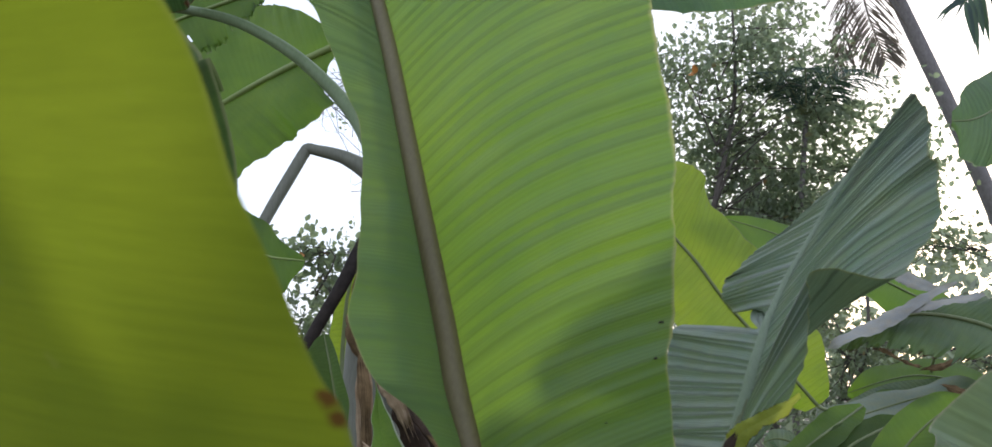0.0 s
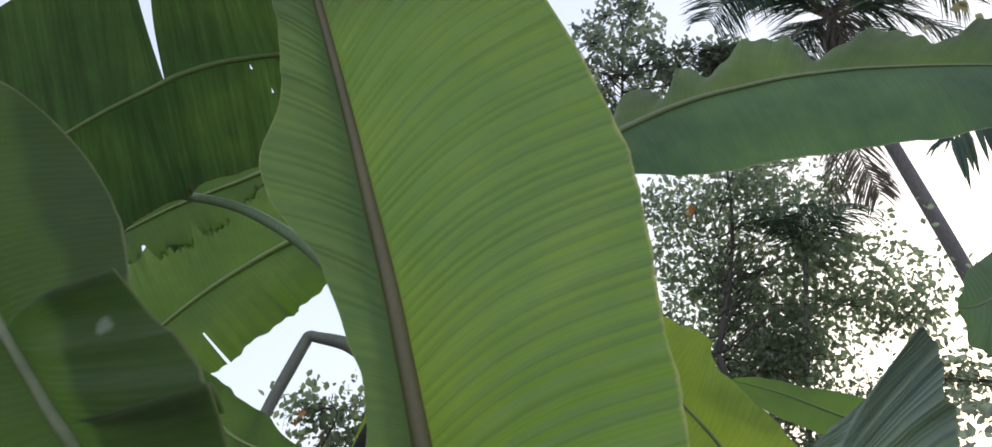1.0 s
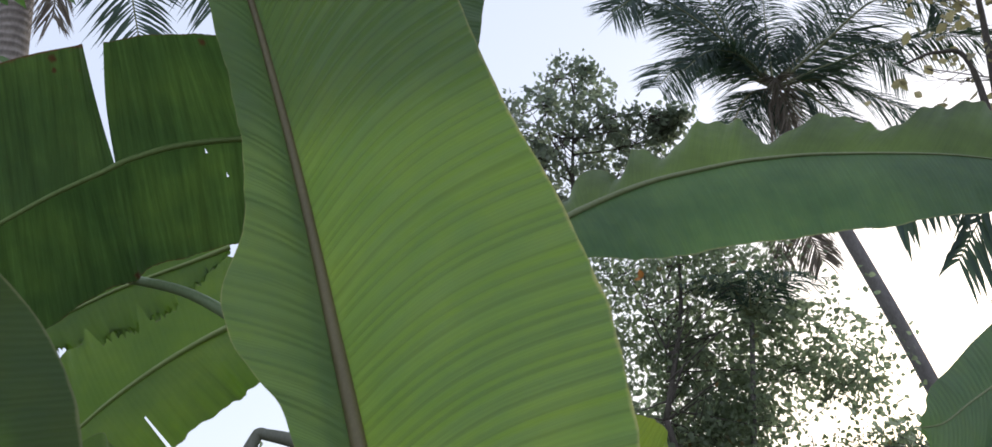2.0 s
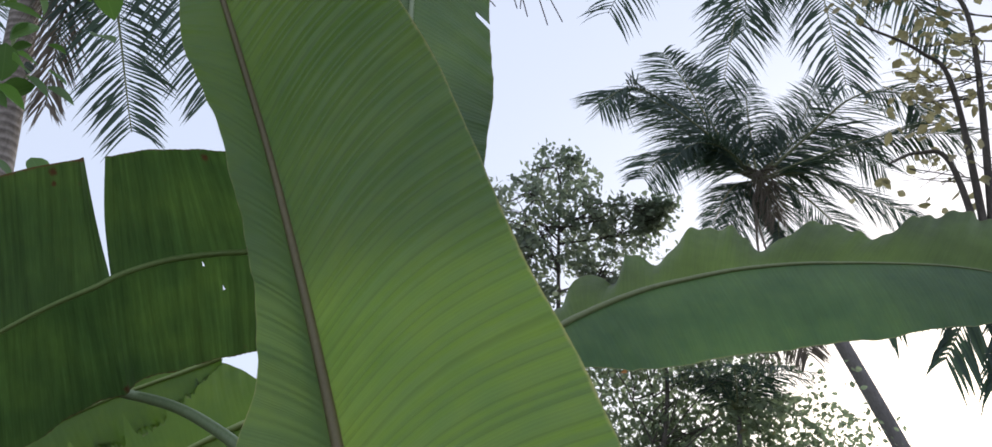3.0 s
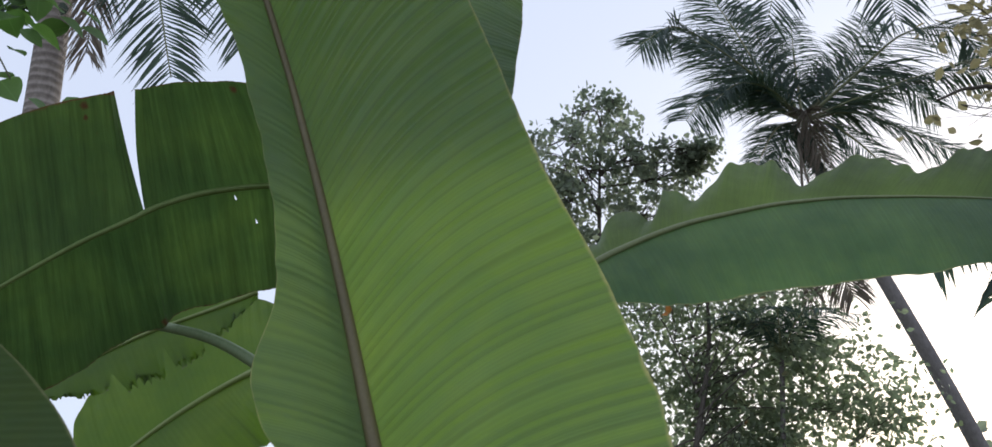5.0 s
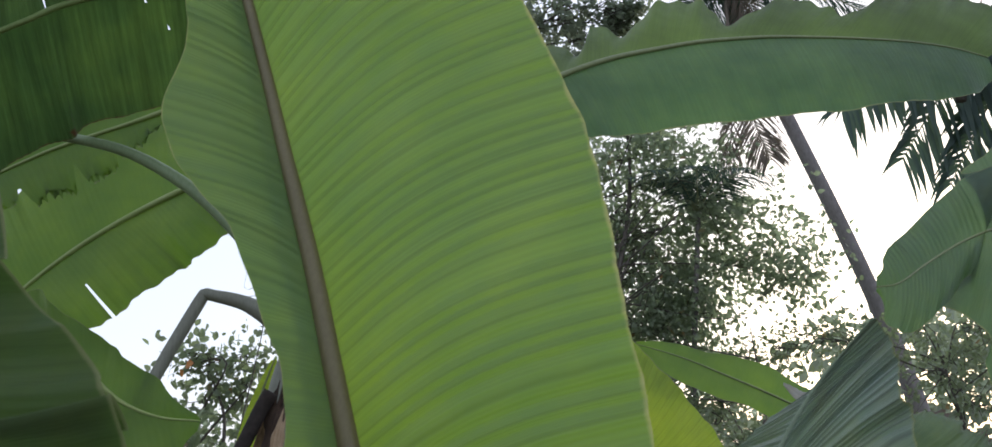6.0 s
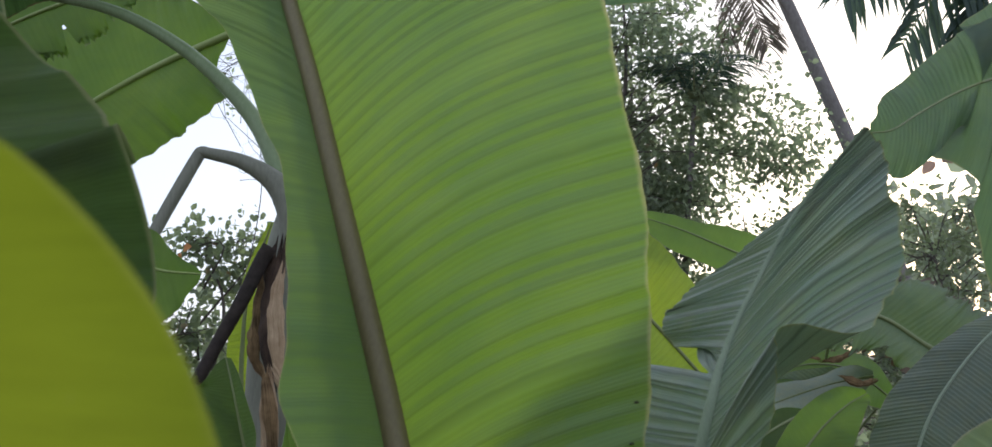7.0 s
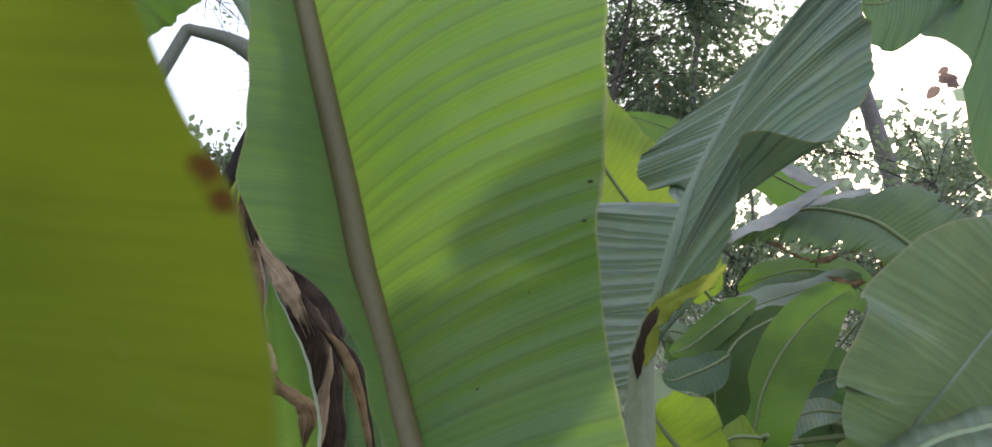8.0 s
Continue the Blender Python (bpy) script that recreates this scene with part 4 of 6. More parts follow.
banana_leaf(plant, LEAF_UPRIGHT, RIB_PALE, [(-0.088, 1.6, 2.293), (-0.09, 1.62, 2.428), (-0.093, 1.66, 2.676), (-0.092, 1.7, 3.003), (-0.088, 1.74, 3.375), (-0.078, 1.78, 3.744), (-0.061, 1.8, 4.126), (-0.04, 1.82, 4.571), (-0.021, 1.82, 4.983)],
            [(0.038, 0, 2), (0.098, 9, -20), (0.161, 21, -12), (0.214, 21, -20), (0.266, 22, -30), (0.282, 26, -27), (0.262, 22, -15), (0.215, 22, -13), (0.032, 0, 11)],
            [(0.038, 0, -2), (0.11, -3, -16), (0.194, -9, 26), (0.207, -6, -7), (0.276, -5, -37), (0.303, -5, -45), (0.227, -2, -29), (0.161, 0, -10), (0.031, 0, -37)],
            "upright grey-green leaf with a pale midrib", n=220, m=16, rib_radius=(0.011, 0.004), bow=0.05, ridge=0.001, ridge_length=0.016, ripple=0.004, tears=((1, 0.56, 0.0012, 0.8), (1, 0.72, 0.001, 0.75)), seed=16)

# ---- banana plant with a twisted waxy leaf ----
plant = thing("banana_plant", (0.42, 0.75, 0), "banana plant with a twisted waxy blue-green leaf", "banana plant", "banana plants")
pseudostem(plant, [(0.44, 0.74, -0.03), (0.44, 0.74, 0.4), (0.42, 0.73, 0.8), (0.40, 0.73, 1.0)], [0.08, 0.07, 0.05, 0.03], STALK)
stalk("petiole", plant, [(0.40, 0.73, 0.96), (0.27, 0.74, 1.16), (0.288, 0.76, 1.215), (0.307, 0.81, 1.31), (0.327, 0.825, 1.361), (0.35, 0.84, 1.425)], [0.026, 0.019, 0.0165, 0.013, 0.009, 0.006], STALK_OLIVE, "pale stalk with a brown rotten patch", 14, 50)
banana_leaf(plant, LEAF_WAXY, RIB_WAXY, [(0.295, 0.8, 1.283), (0.307, 0.81, 1.31), (0.318, 0.82, 1.337), (0.327, 0.825, 1.361), (0.335, 0.83, 1.384), (0.343, 0.835, 1.405), (0.35, 0.84, 1.425), (0.358, 0.845, 1.445), (0.365, 0.85, 1.462), (0.372, 0.855, 1.48), (0.381, 0.86, 1.496), (0.39, 0.865, 1.513), (0.405, 0.87, 1.539), (0.424, 0.875, 1.568), (0.446, 0.88, 1.603), (0.466, 0.875, 1.637), (0.488, 0.865, 1.67), (0.513, 0.84, 1.706), (0.531, 0.8, 1.739)],
            [(0.061, -91, 7), (0.112, -86, 8), (0.154, -81, 6), (0.181, -78, 2), (0.197, -76, 4), (0.204, -74, 7), (0.21, -72, 10), (0.207, -70, 13), (0.192, -69, 14), (0.141, -95, 31), (0.171, -90, 21), (0.186, -86, 10), (0.184, -82, -1), (0.183, -79, -5), (0.162, -78, -19), (0.125, -82, -33), (0.079, -92, -41), (0.035, -127, -59), (0.01, -96, -61)],
            [(0.014, 74, 24), (0.028, 76, 23), (0.053, 83, 4), (0.09, 81, 6), (0.128, 84, 7), (0.156, 89, 8), (0.179, 94, 9), (0.189, 97, 7), (0.192, 87, 5), (0.193, 78, 2), (0.202, 73, 6), (0.204, 70, 12), (0.2, 70, 17), (0.19, 74, 18), (0.174, 76, 24), (0.149, 77, 33), (0.115, 76, 44), (0.065, 70, 56), (0.004, -9, 8)],
            "twisted waxy leaf with deep ribs, torn on one side", n=420, m=24, rib_radius=(0.0095, 0.009, 0.0075, 0.005, 0.0035, 0.002), rib_flat=0.5, bow=0.0, vein_bow=0.1, shear=(0.03, 0.08, 0.12, 0.14, 0.13, 0.09, 0.03), ridge=0.0010, ridge_length=0.0095, ripple=0.001, tears=((-1, 0.472, 0.022, 0.15),), seed=17)
stalk("petiole", plant, [(0.40, 0.73, 0.96), (0.42, 0.72, 1.05), (0.509, 0.74, 1.184)], [0.024, 0.018, 0.010], STALK)
banana_leaf(plant, LEAF_ROT, RIB, [(0.365, 0.72, 1.4), (0.346, 0.73, 1.384), (0.331, 0.75, 1.373), (0.316, 0.765, 1.362), (0.309, 0.78, 1.347), (0.306, 0.785, 1.325), (0.299, 0.79, 1.305)], [(0.003, 19, 38), (0.008, 48, -5), (0.009, 33, -14), (0.013, 36, 3), (0.015, 55, 4), (0.011, 34, 15), (0.007, 1, 5)], [(0.004, -9, -21), (0.008, -40, 7), (0.01, -19, 26), (0.01, -27, 17), (0.009, -35, 3), (0.008, -37, 4), (0.006, -2, -7)], "yellowed margin with a black rotten end", n=90, m=10, rib_radius=None, bow=0.05, ripple=0.003, ripple_length=0.05, nibble=0.3, seed=67)
dry_strip(plant, [(0.29, 0.765, 1.297), (0.289, 0.755, 1.32), (0.295, 0.75, 1.341), (0.307, 0.755, 1.358)], 0.0075, 69, HUSK_DARK, "black rotten end of the leaf margin", 1.4, 0.3)
banana_leaf(plant, LEAF_BROAD, RIB_WAXY, [(0.509, 0.74, 1.184), (0.523, 0.73, 1.213), (0.535, 0.72, 1.236), (0.552, 0.71, 1.264), (0.569, 0.7, 1.288), (0.593, 0.7, 1.315), (0.616, 0.7, 1.34), (0.643, 0.7, 1.366), (0.673, 0.7, 1.393), (0.708, 0.7, 1.427), (0.736, 0.7, 1.455)],
            [(0.014, 0, -1), (0.109, 39, 10), (0.141, 40, 5), (0.165, 40, -2), (0.175, 36, -12), (0.187, 31, -19), (0.18, 30, -19), (0.162, 29, -18), (0.11, 28, -13), (0.047, 26, -7), (0.004, 0, -1)],
            [(0.014, 0, 1), (0.136, -38, -20), (0.199, -38, -15), (0.22, -39, -9), (0.235, -41, 3), (0.238, -41, 14), (0.226, -40, 16), (0.197, -40, 19), (0.135, -38, 18), (0.07, -35, 8), (0.007, 0, -19)],
            "broad ribbed leaf leaning out", n=240, m=18, rib_radius=(0.003, 0.0015), bow=0.04, ridge=0.00015, ridge_length=0.0075, ripple=0.002, seed=18)

banana_leaf(plant, LEAF_PALE, RIB_PALE, [(0.45, 0.66, 1.186), (0.492, 0.66, 1.223), (0.534, 0.66, 1.245), (0.577, 0.66, 1.255), (0.626, 0.66, 1.266), (0.664, 0.66, 1.283)],
            [(0.005, 0, 43), (0.024, -64, 23), (0.024, -57, 12), (0.025, -57, 17), (0.025, -66, 28), (0.005, 0, 11)],
            [(0.016, 0, -43), (0.048, 72, -29), (0.052, 59, -27), (0.053, 56, -25), (0.039, 58, -26), (0.006, 0, -3)],
            "low curled leaf", n=90, m=10, rib_radius=(0.006, 0.002), bow=0.2, ripple=0.004, seed=64)

# ---- banana plant with a leaf split towards the tip ----
plant = thing("banana_plant", (2.3, 1.9, 0), "banana plant with a smooth leaf split near its tip", "banana plant", "banana plants")
pseudostem(plant, [(2.3, 1.9, -0.03), (2.3, 1.9, 0.7), (2.28, 1.88, 1.4), (2.25, 1.85, 1.75)], [0.11, 0.095, 0.075, 0.05], STALK)
stalk("petiole", plant, [(2.26, 1.86, 1.65), (2.2, 1.8, 2.05), (1.728, 1.65, 2.2)], [0.03, 0.022, 0.015], STALK)
banana_leaf(plant, LEAF_MID, RIB, [(1.728, 1.65, 2.2), (1.586, 1.65, 2.153), (1.463, 1.65, 2.119), (1.357, 1.65, 2.089), (1.297, 1.64, 2.071), (1.246, 1.62, 2.053), (1.232, 1.62, 2.048), (1.16, 1.6, 2.018), (1.057, 1.55, 1.966), (0.966, 1.5, 1.917), (0.909, 1.48, 1.905)],
            [(0.03, 0, 26), (0.592, 11, 28), (0.584, 11, 28), (0.53, 11, 35), (0.345, 7, 46), (0.225, 1, 50), (0.106, 3, 48), (0.14, 9, 54), (0.159, -3, 55), (0.1, -8, 47), (0.006, 2, -6)],
            [(0.045, 0, -26), (0.358, -19, -31), (0.32, -20, -26), (0.261, -24, -30), (0.203, -19, -32), (0.176, -22, -31), (0.159, -28, -30), (0.117, -19, -30), (0.079, -16, -21), (0.06, 1, -2), (0.018, 3, -8)],
            "smooth green leaf split into two lobes", n=240, m=16, rib_radius=(0.0045, 0.0015), bow=0.06, ripple=0.004, tears=((-1, 0.552, 0.012, 0.45),), seed=19)

# ---- banana clump further off: browned leaf and low leaves ----
plant = thing("banana_plant", (1.75, 3.2, 0), "banana plant with a browned ragged leaf", "banana plant", "banana plants")
pseudostem(plant, [(1.75, 3.2, -0.03), (1.75, 3.2, 0.4), (1.78, 3.15, 0.8), (1.82, 3.1, 1.0)], [0.11, 0.09, 0.07, 0.045], STALK)
stalk("petiole", plant, [(1.82, 3.1, 0.95), (1.9, 3.05, 1.15), (2.207, 3, 1.321)], [0.028, 0.02, 0.013], STALK)
stalk("petiole", plant, [(1.80, 3.12, 0.95), (1.6, 2.8, 1.0), (1.574, 2.6, 1.108)], [0.024, 0.018, 0.010], STALK)
banana_leaf(plant, LEAF_GREY, RIB_WAXY, [(1.574, 2.6, 1.108), (1.605, 2.6, 1.22), (1.659, 2.6, 1.323), (1.725, 2.6, 1.408), (1.806, 2.6, 1.494), (1.898, 2.6, 1.572), (2.001, 2.6, 1.64), (2.094, 2.6, 1.699)], [(0.02, 0, -13), (0.144, -23, -28), (0.166, -23, -40), (0.168, -25, -44), (0.137, -31, -44), (0.098, -44, -42), (0.035, -50, -42), (0.011, 0, -57)], [(0.02, 0, 13), (0.181, 36, -18), (0.208, 30, -14), (0.218, 28, -9), (0.209, 29, -4), (0.178, 34, -6), (0.104, 29, -6), (0.014, 0, 11)], "dark grey-green ribbed leaf in shade", n=160, m=14, rib_radius=(0.006, 0.003), bow=0.06, ridge=0.0008, ridge_length=0.014, ripple=0.003, seed=68)
banana_leaf(plant, LEAF_BROWNED, RIB, [(2.207, 3, 1.321), (2.066, 3, 1.412), (1.878, 3, 1.525), (1.75, 3, 1.61), (1.622, 3, 1.647), (1.505, 3, 1.658), (1.4, 3, 1.639), (1.295, 3, 1.6), (1.202, 3, 1.556)],
            [(0.026, 0, -3), (0.208, 32, 25), (0.215, 33, 30), (0.232, 29, 26), (0.241, 29, 31), (0.221, 34, 43), (0.177, 45, 56), (0.115, 50, 55), (0.007, 0, 27)],
            [(0.026, 0, 3), (0.274, -22, -10), (0.326, -20, -24), (0.313, -22, -32), (0.251, -37, -49), (0.182, -50, -55), (0.108, -71, -61), (0.061, -81, -60), (0.011, 0, -27)],
            "drooping leaf with a ragged browned edge", n=160, m=14, rib_radius=(0.013, 0.003), bow=0.08, ripple=0.010, nibble=0.3, tears=((-1, 0.30, 0.02, 0.70), (-1, 0.45, 0.03, 0.62), (-1, 0.58, 0.012, 0.75), (-1, 0.68, 0.02, 0.7)), seed=21)
banana_leaf(plant, LEAF_DRY, RIB_PALE, [(1.169, 2.97, 1.538), (1.222, 2.93, 1.571), (1.324, 2.93, 1.615), (1.432, 2.93, 1.673), (1.53, 2.95, 1.727), (1.617, 2.96, 1.767)],
            [(0.004, -19, 27), (0.043, -73, 5), (0.045, -64, 14), (0.037, -64, 17), (0.018, -47, 16), (0.003, 0, -2)],
            [(0.003, 19, -27), (0.036, 70, -5), (0.047, 60, -14), (0.027, 47, -18), (0.018, 48, -16), (0.005, -1, -7)],
            "grey folded dry strip of the leaf", n=60, m=6, rib_radius=None, bow=0.02, ripple=0.003, seed=22)
banana_leaf(plant, LEAF_DRY, RIB_PALE, [(1.405, 2.93, 1.655), (1.515, 2.92, 1.688), (1.63, 2.92, 1.711), (1.688, 2.92, 1.723)], [(0.004, -2, 18), (0.024, -61, 17), (0.024, -65, 25), (0.004, 0, 13)], [(0.007, 2, -18), (0.027, 52, -14), (0.027, 51, -20), (0.007, 0, -13)], "thin grey dry strip", n=40, m=5, rib_radius=None, bow=0.05, ripple=0.003, nibble=0.3, seed=23)
banana_leaf(plant, LEAF_DRY, RIB_PALE, [(1.384, 3.08, 1.864), (1.453, 3.06, 1.805), (1.512, 3.05, 1.772), (1.597, 3.05, 1.745)], [(0.005, 3, -13), (0.031, -18, -5), (0.041, -32, 16), (0.009, 0, 18)], [(0.007, -10, 39), (0.031, 21, -7), (0.029, 23, -19), (0.012, 0, -21)], "dry pale rim strip", n=40, m=5, rib_radius=None, bow=0.05, ripple=0.003, nibble=0.3, seed=24)
for i, (points, width) in enumerate((([(1.31, 2.95, 1.545), (1.345, 2.93, 1.527), (1.39, 2.92, 1.497)], 0.012), ([(1.47, 2.93, 1.470), (1.53, 2.92, 1.480), (1.605, 2.93, 1.517)], 0.016), ([(1.54, 2.95, 1.418), (1.60, 2.93, 1.392), (1.66, 2.94, 1.402)], 0.020), ([(1.40, 2.94, 1.500), (1.43, 2.92, 1.483), (1.46, 2.92, 1.478)], 0.009))):
    dry_strip(plant, points, width, 110 + i, HUSK, "scorched brown rag of the leaf edge", 1.3, 0.2)
for points, lefts, rights, mat, words, seed in (
    ([(2.054, 3.5, 1.283), (1.875, 3.5, 1.419), (1.716, 3.5, 1.455), (1.568, 3.5, 1.432), (1.42, 3.5, 1.384)], [(0.02, 0, -32), (0.151, 42, 9), (0.15, 47, 24), (0.137, 61, 33), (0.013, 0, 21)], [(0.02, 0, 32), (0.149, -45, -17), (0.138, -54, -27), (0.13, -64, -31), (0.013, 0, -21)], LEAF_FRESH, "green leaf further back", 93),
    ([(1.063, 2.5, 0.822), (1.081, 2.5, 0.93), (1.106, 2.5, 1.057), (1.157, 2.5, 1.166), (1.237, 2.5, 1.267), (1.326, 2.5, 1.341), (1.396, 2.5, 1.378)], [(0.008, 0, -8), (0.115, -80, 64), (0.101, -53, 52), (0.096, -42, 38), (0.085, -38, 20), (0.067, -37, 11), (0.016, 0, -8)], [(0.019, 0, 8), (0.12, 46, 21), (0.157, 36, 31), (0.152, 40, 35), (0.115, 44, 41), (0.067, 49, 54), (0.011, 0, 32)], LEAF_FRESH, "bright green leaf with a curved midrib", 30),
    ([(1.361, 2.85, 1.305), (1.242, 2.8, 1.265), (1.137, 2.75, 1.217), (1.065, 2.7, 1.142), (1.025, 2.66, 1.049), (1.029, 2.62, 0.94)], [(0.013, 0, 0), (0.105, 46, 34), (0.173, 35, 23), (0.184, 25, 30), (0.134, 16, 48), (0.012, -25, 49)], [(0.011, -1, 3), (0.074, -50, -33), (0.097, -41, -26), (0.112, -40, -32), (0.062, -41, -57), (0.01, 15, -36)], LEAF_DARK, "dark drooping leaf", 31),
    ([(1.737, 3.1, 1.413), (1.592, 3.1, 1.39), (1.423, 3.1, 1.344), (1.281, 3.1, 1.295), (1.139, 3.1, 1.232)], [(0.023, 0, 11), (0.112, 69, 18), (0.114, 64, 12), (0.112, 69, 17), (0.014, 0, 6)], [(0.018, 0, -11), (0.108, -74, -16), (0.11, -67, -10), (0.112, -64, -5), (0.016, 0, 21)], LEAF_MATT, "pale waxy leaf", 32),
    ([(1.25, 2.9, 1.347), (1.165, 2.85, 1.301), (1.071, 2.8, 1.25), (0.99, 2.78, 1.197), (0.917, 2.76, 1.172)], [(0.014, 12, -21), (0.057, 64, 10), (0.075, 59, -18), (0.062, 46, -11), (0.013, 5, -20)], [(0.012, -8, 16), (0.069, -50, -6), (0.065, -47, -21), (0.053, -48, -14), (0.012, -3, 12)], LEAF_FRESH, "green folded leaf", 81),
    ([(1.05, 2.6, 1.178), (0.99, 2.6, 1.145), (0.931, 2.6, 1.123), (0.876, 2.6, 1.104), (0.843, 2.6, 1.114)], [(0.014, 0, -4), (0.082, 38, 12), (0.07, 35, 4), (0.034, 37, -11), (0.01, 0, -27)], [(0.014, 0, 4), (0.063, -53, 7), (0.065, -38, 9), (0.051, -23, 10), (0.01, 0, 27)], LEAF_MID, "small green leaf", 82),
    ([(1.088, 2.95, 1.196), (1.034, 2.95, 1.222), (0.979, 2.95, 1.236), (0.934, 2.95, 1.223)], [(0.015, 0, -71), (0.046, 44, -21), (0.056, 32, 5), (0.009, 0, 17)], [(0.012, 0, 71), (0.048, -41, 16), (0.043, -46, -12), (0.009, 0, -17)], LEAF_PALE, "small pale waxy leaf", 83),
    ([(1.504, 2.8, 0.975), (1.417, 2.8, 0.981), (1.331, 2.8, 0.958), (1.255, 2.8, 0.908), (1.2, 2.8, 0.839)], [(0.02, 0, -2), (0.066, 51, 14), (0.074, 49, 25), (0.067, 47, 35), (0.009, 0, 25)], [(0.02, 0, 2), (0.061, -55, -6), (0.061, -58, -14), (0.05, -59, -19), (0.009, 0, -25)], LEAF_PALE, "pale waxy leaf", 85),
    ([(1.716, 3.2, 1.06), (1.617, 3.2, 1.027), (1.535, 3.2, 0.993), (1.468, 3.2, 0.947)], [(0.015, 0, 1), (0.069, 48, 14), (0.065, 52, 11), (0.014, 0, 3)], [(0.013, 0, 3), (0.061, -56, -11), (0.06, -58, -9), (0.014, 0, -3)], LEAF_MID, "small green leaf", 86),
    ([(1.758, 3.2, 1.641), (1.648, 3.2, 1.705), (1.554, 3.2, 1.752), (1.452, 3.2, 1.803), (1.33, 3.2, 1.859), (1.209, 3.2, 1.91), (1.088, 3.2, 1.961), (0.98, 3.2, 1.997), (0.884, 3.2, 2.024)], [(0.019, 0, -5), (0.105, 29, 12), (0.131, 23, 12), (0.112, 28, 17), (0.102, 30, 14), (0.112, 27, 9), (0.111, 27, 10), (0.076, 24, 16), (0.008, 0, 3)], [(0.012, 0, 28), (0.09, -34, -8), (0.103, -30, -11), (0.108, -28, -7), (0.119, -25, -8), (0.101, -30, -6), (0.074, -35, -18), (0.048, -25, -13), (0.009, 0, -18)], LEAF_FRESH, "long green leaf with a dry pale rim", 38),
    ([(1.742, 3.3, 0.645), (1.721, 3.3, 0.812), (1.7, 3.3, 0.956), (1.653, 3.3, 1.076), (1.617, 3.3, 1.173)], [(0.013, 0, 8), (0.138, -21, 5), (0.133, -26, 33), (0.085, -57, 45), (0.013, 0, 21)], [(0.015, 0, -8), (0.139, 21, 5), (0.157, 19, 15), (0.119, 15, 18), (0.018, 0, -5)], LEAF_MID, "small green leaf", 35),
    ([(1.285, 3.4, 0.925), (1.365, 3.4, 1.12), (1.471, 3.4, 1.267), (1.602, 3.4, 1.366), (1.735, 3.4, 1.441)], [(0.018, 0, 22), (0.162, -38, -6), (0.14, -46, 3), (0.091, -34, -12), (0.009, 0, -28)], [(0.018, 0, -22), (0.125, 58, -19), (0.139, 47, 11), (0.098, 38, 33), (0.012, 0, 35)], LEAF_PALE, "pale waxy leaf", 36),
):
    a, b = np.array(points[0]), np.array(points[1])
    stalk("petiole", plant, [(1.78, 3.15, 0.85), (a + np.array([1.78, 3.4, 0.85])) / 2 + np.array([0.0, 0.3, -0.05]), a + np.array([0.0, 0.22, -0.04]), a], [0.014, 0.008, 0.0055, 0.004], RIB)
    banana_leaf(plant, mat, RIB, points, lefts, rights, words, n=110, m=10, rib_radius=(0.0045, 0.0045, 0.0015), bow=0.05, ripple=0.002, ripple_length=0.17, seed=seed)

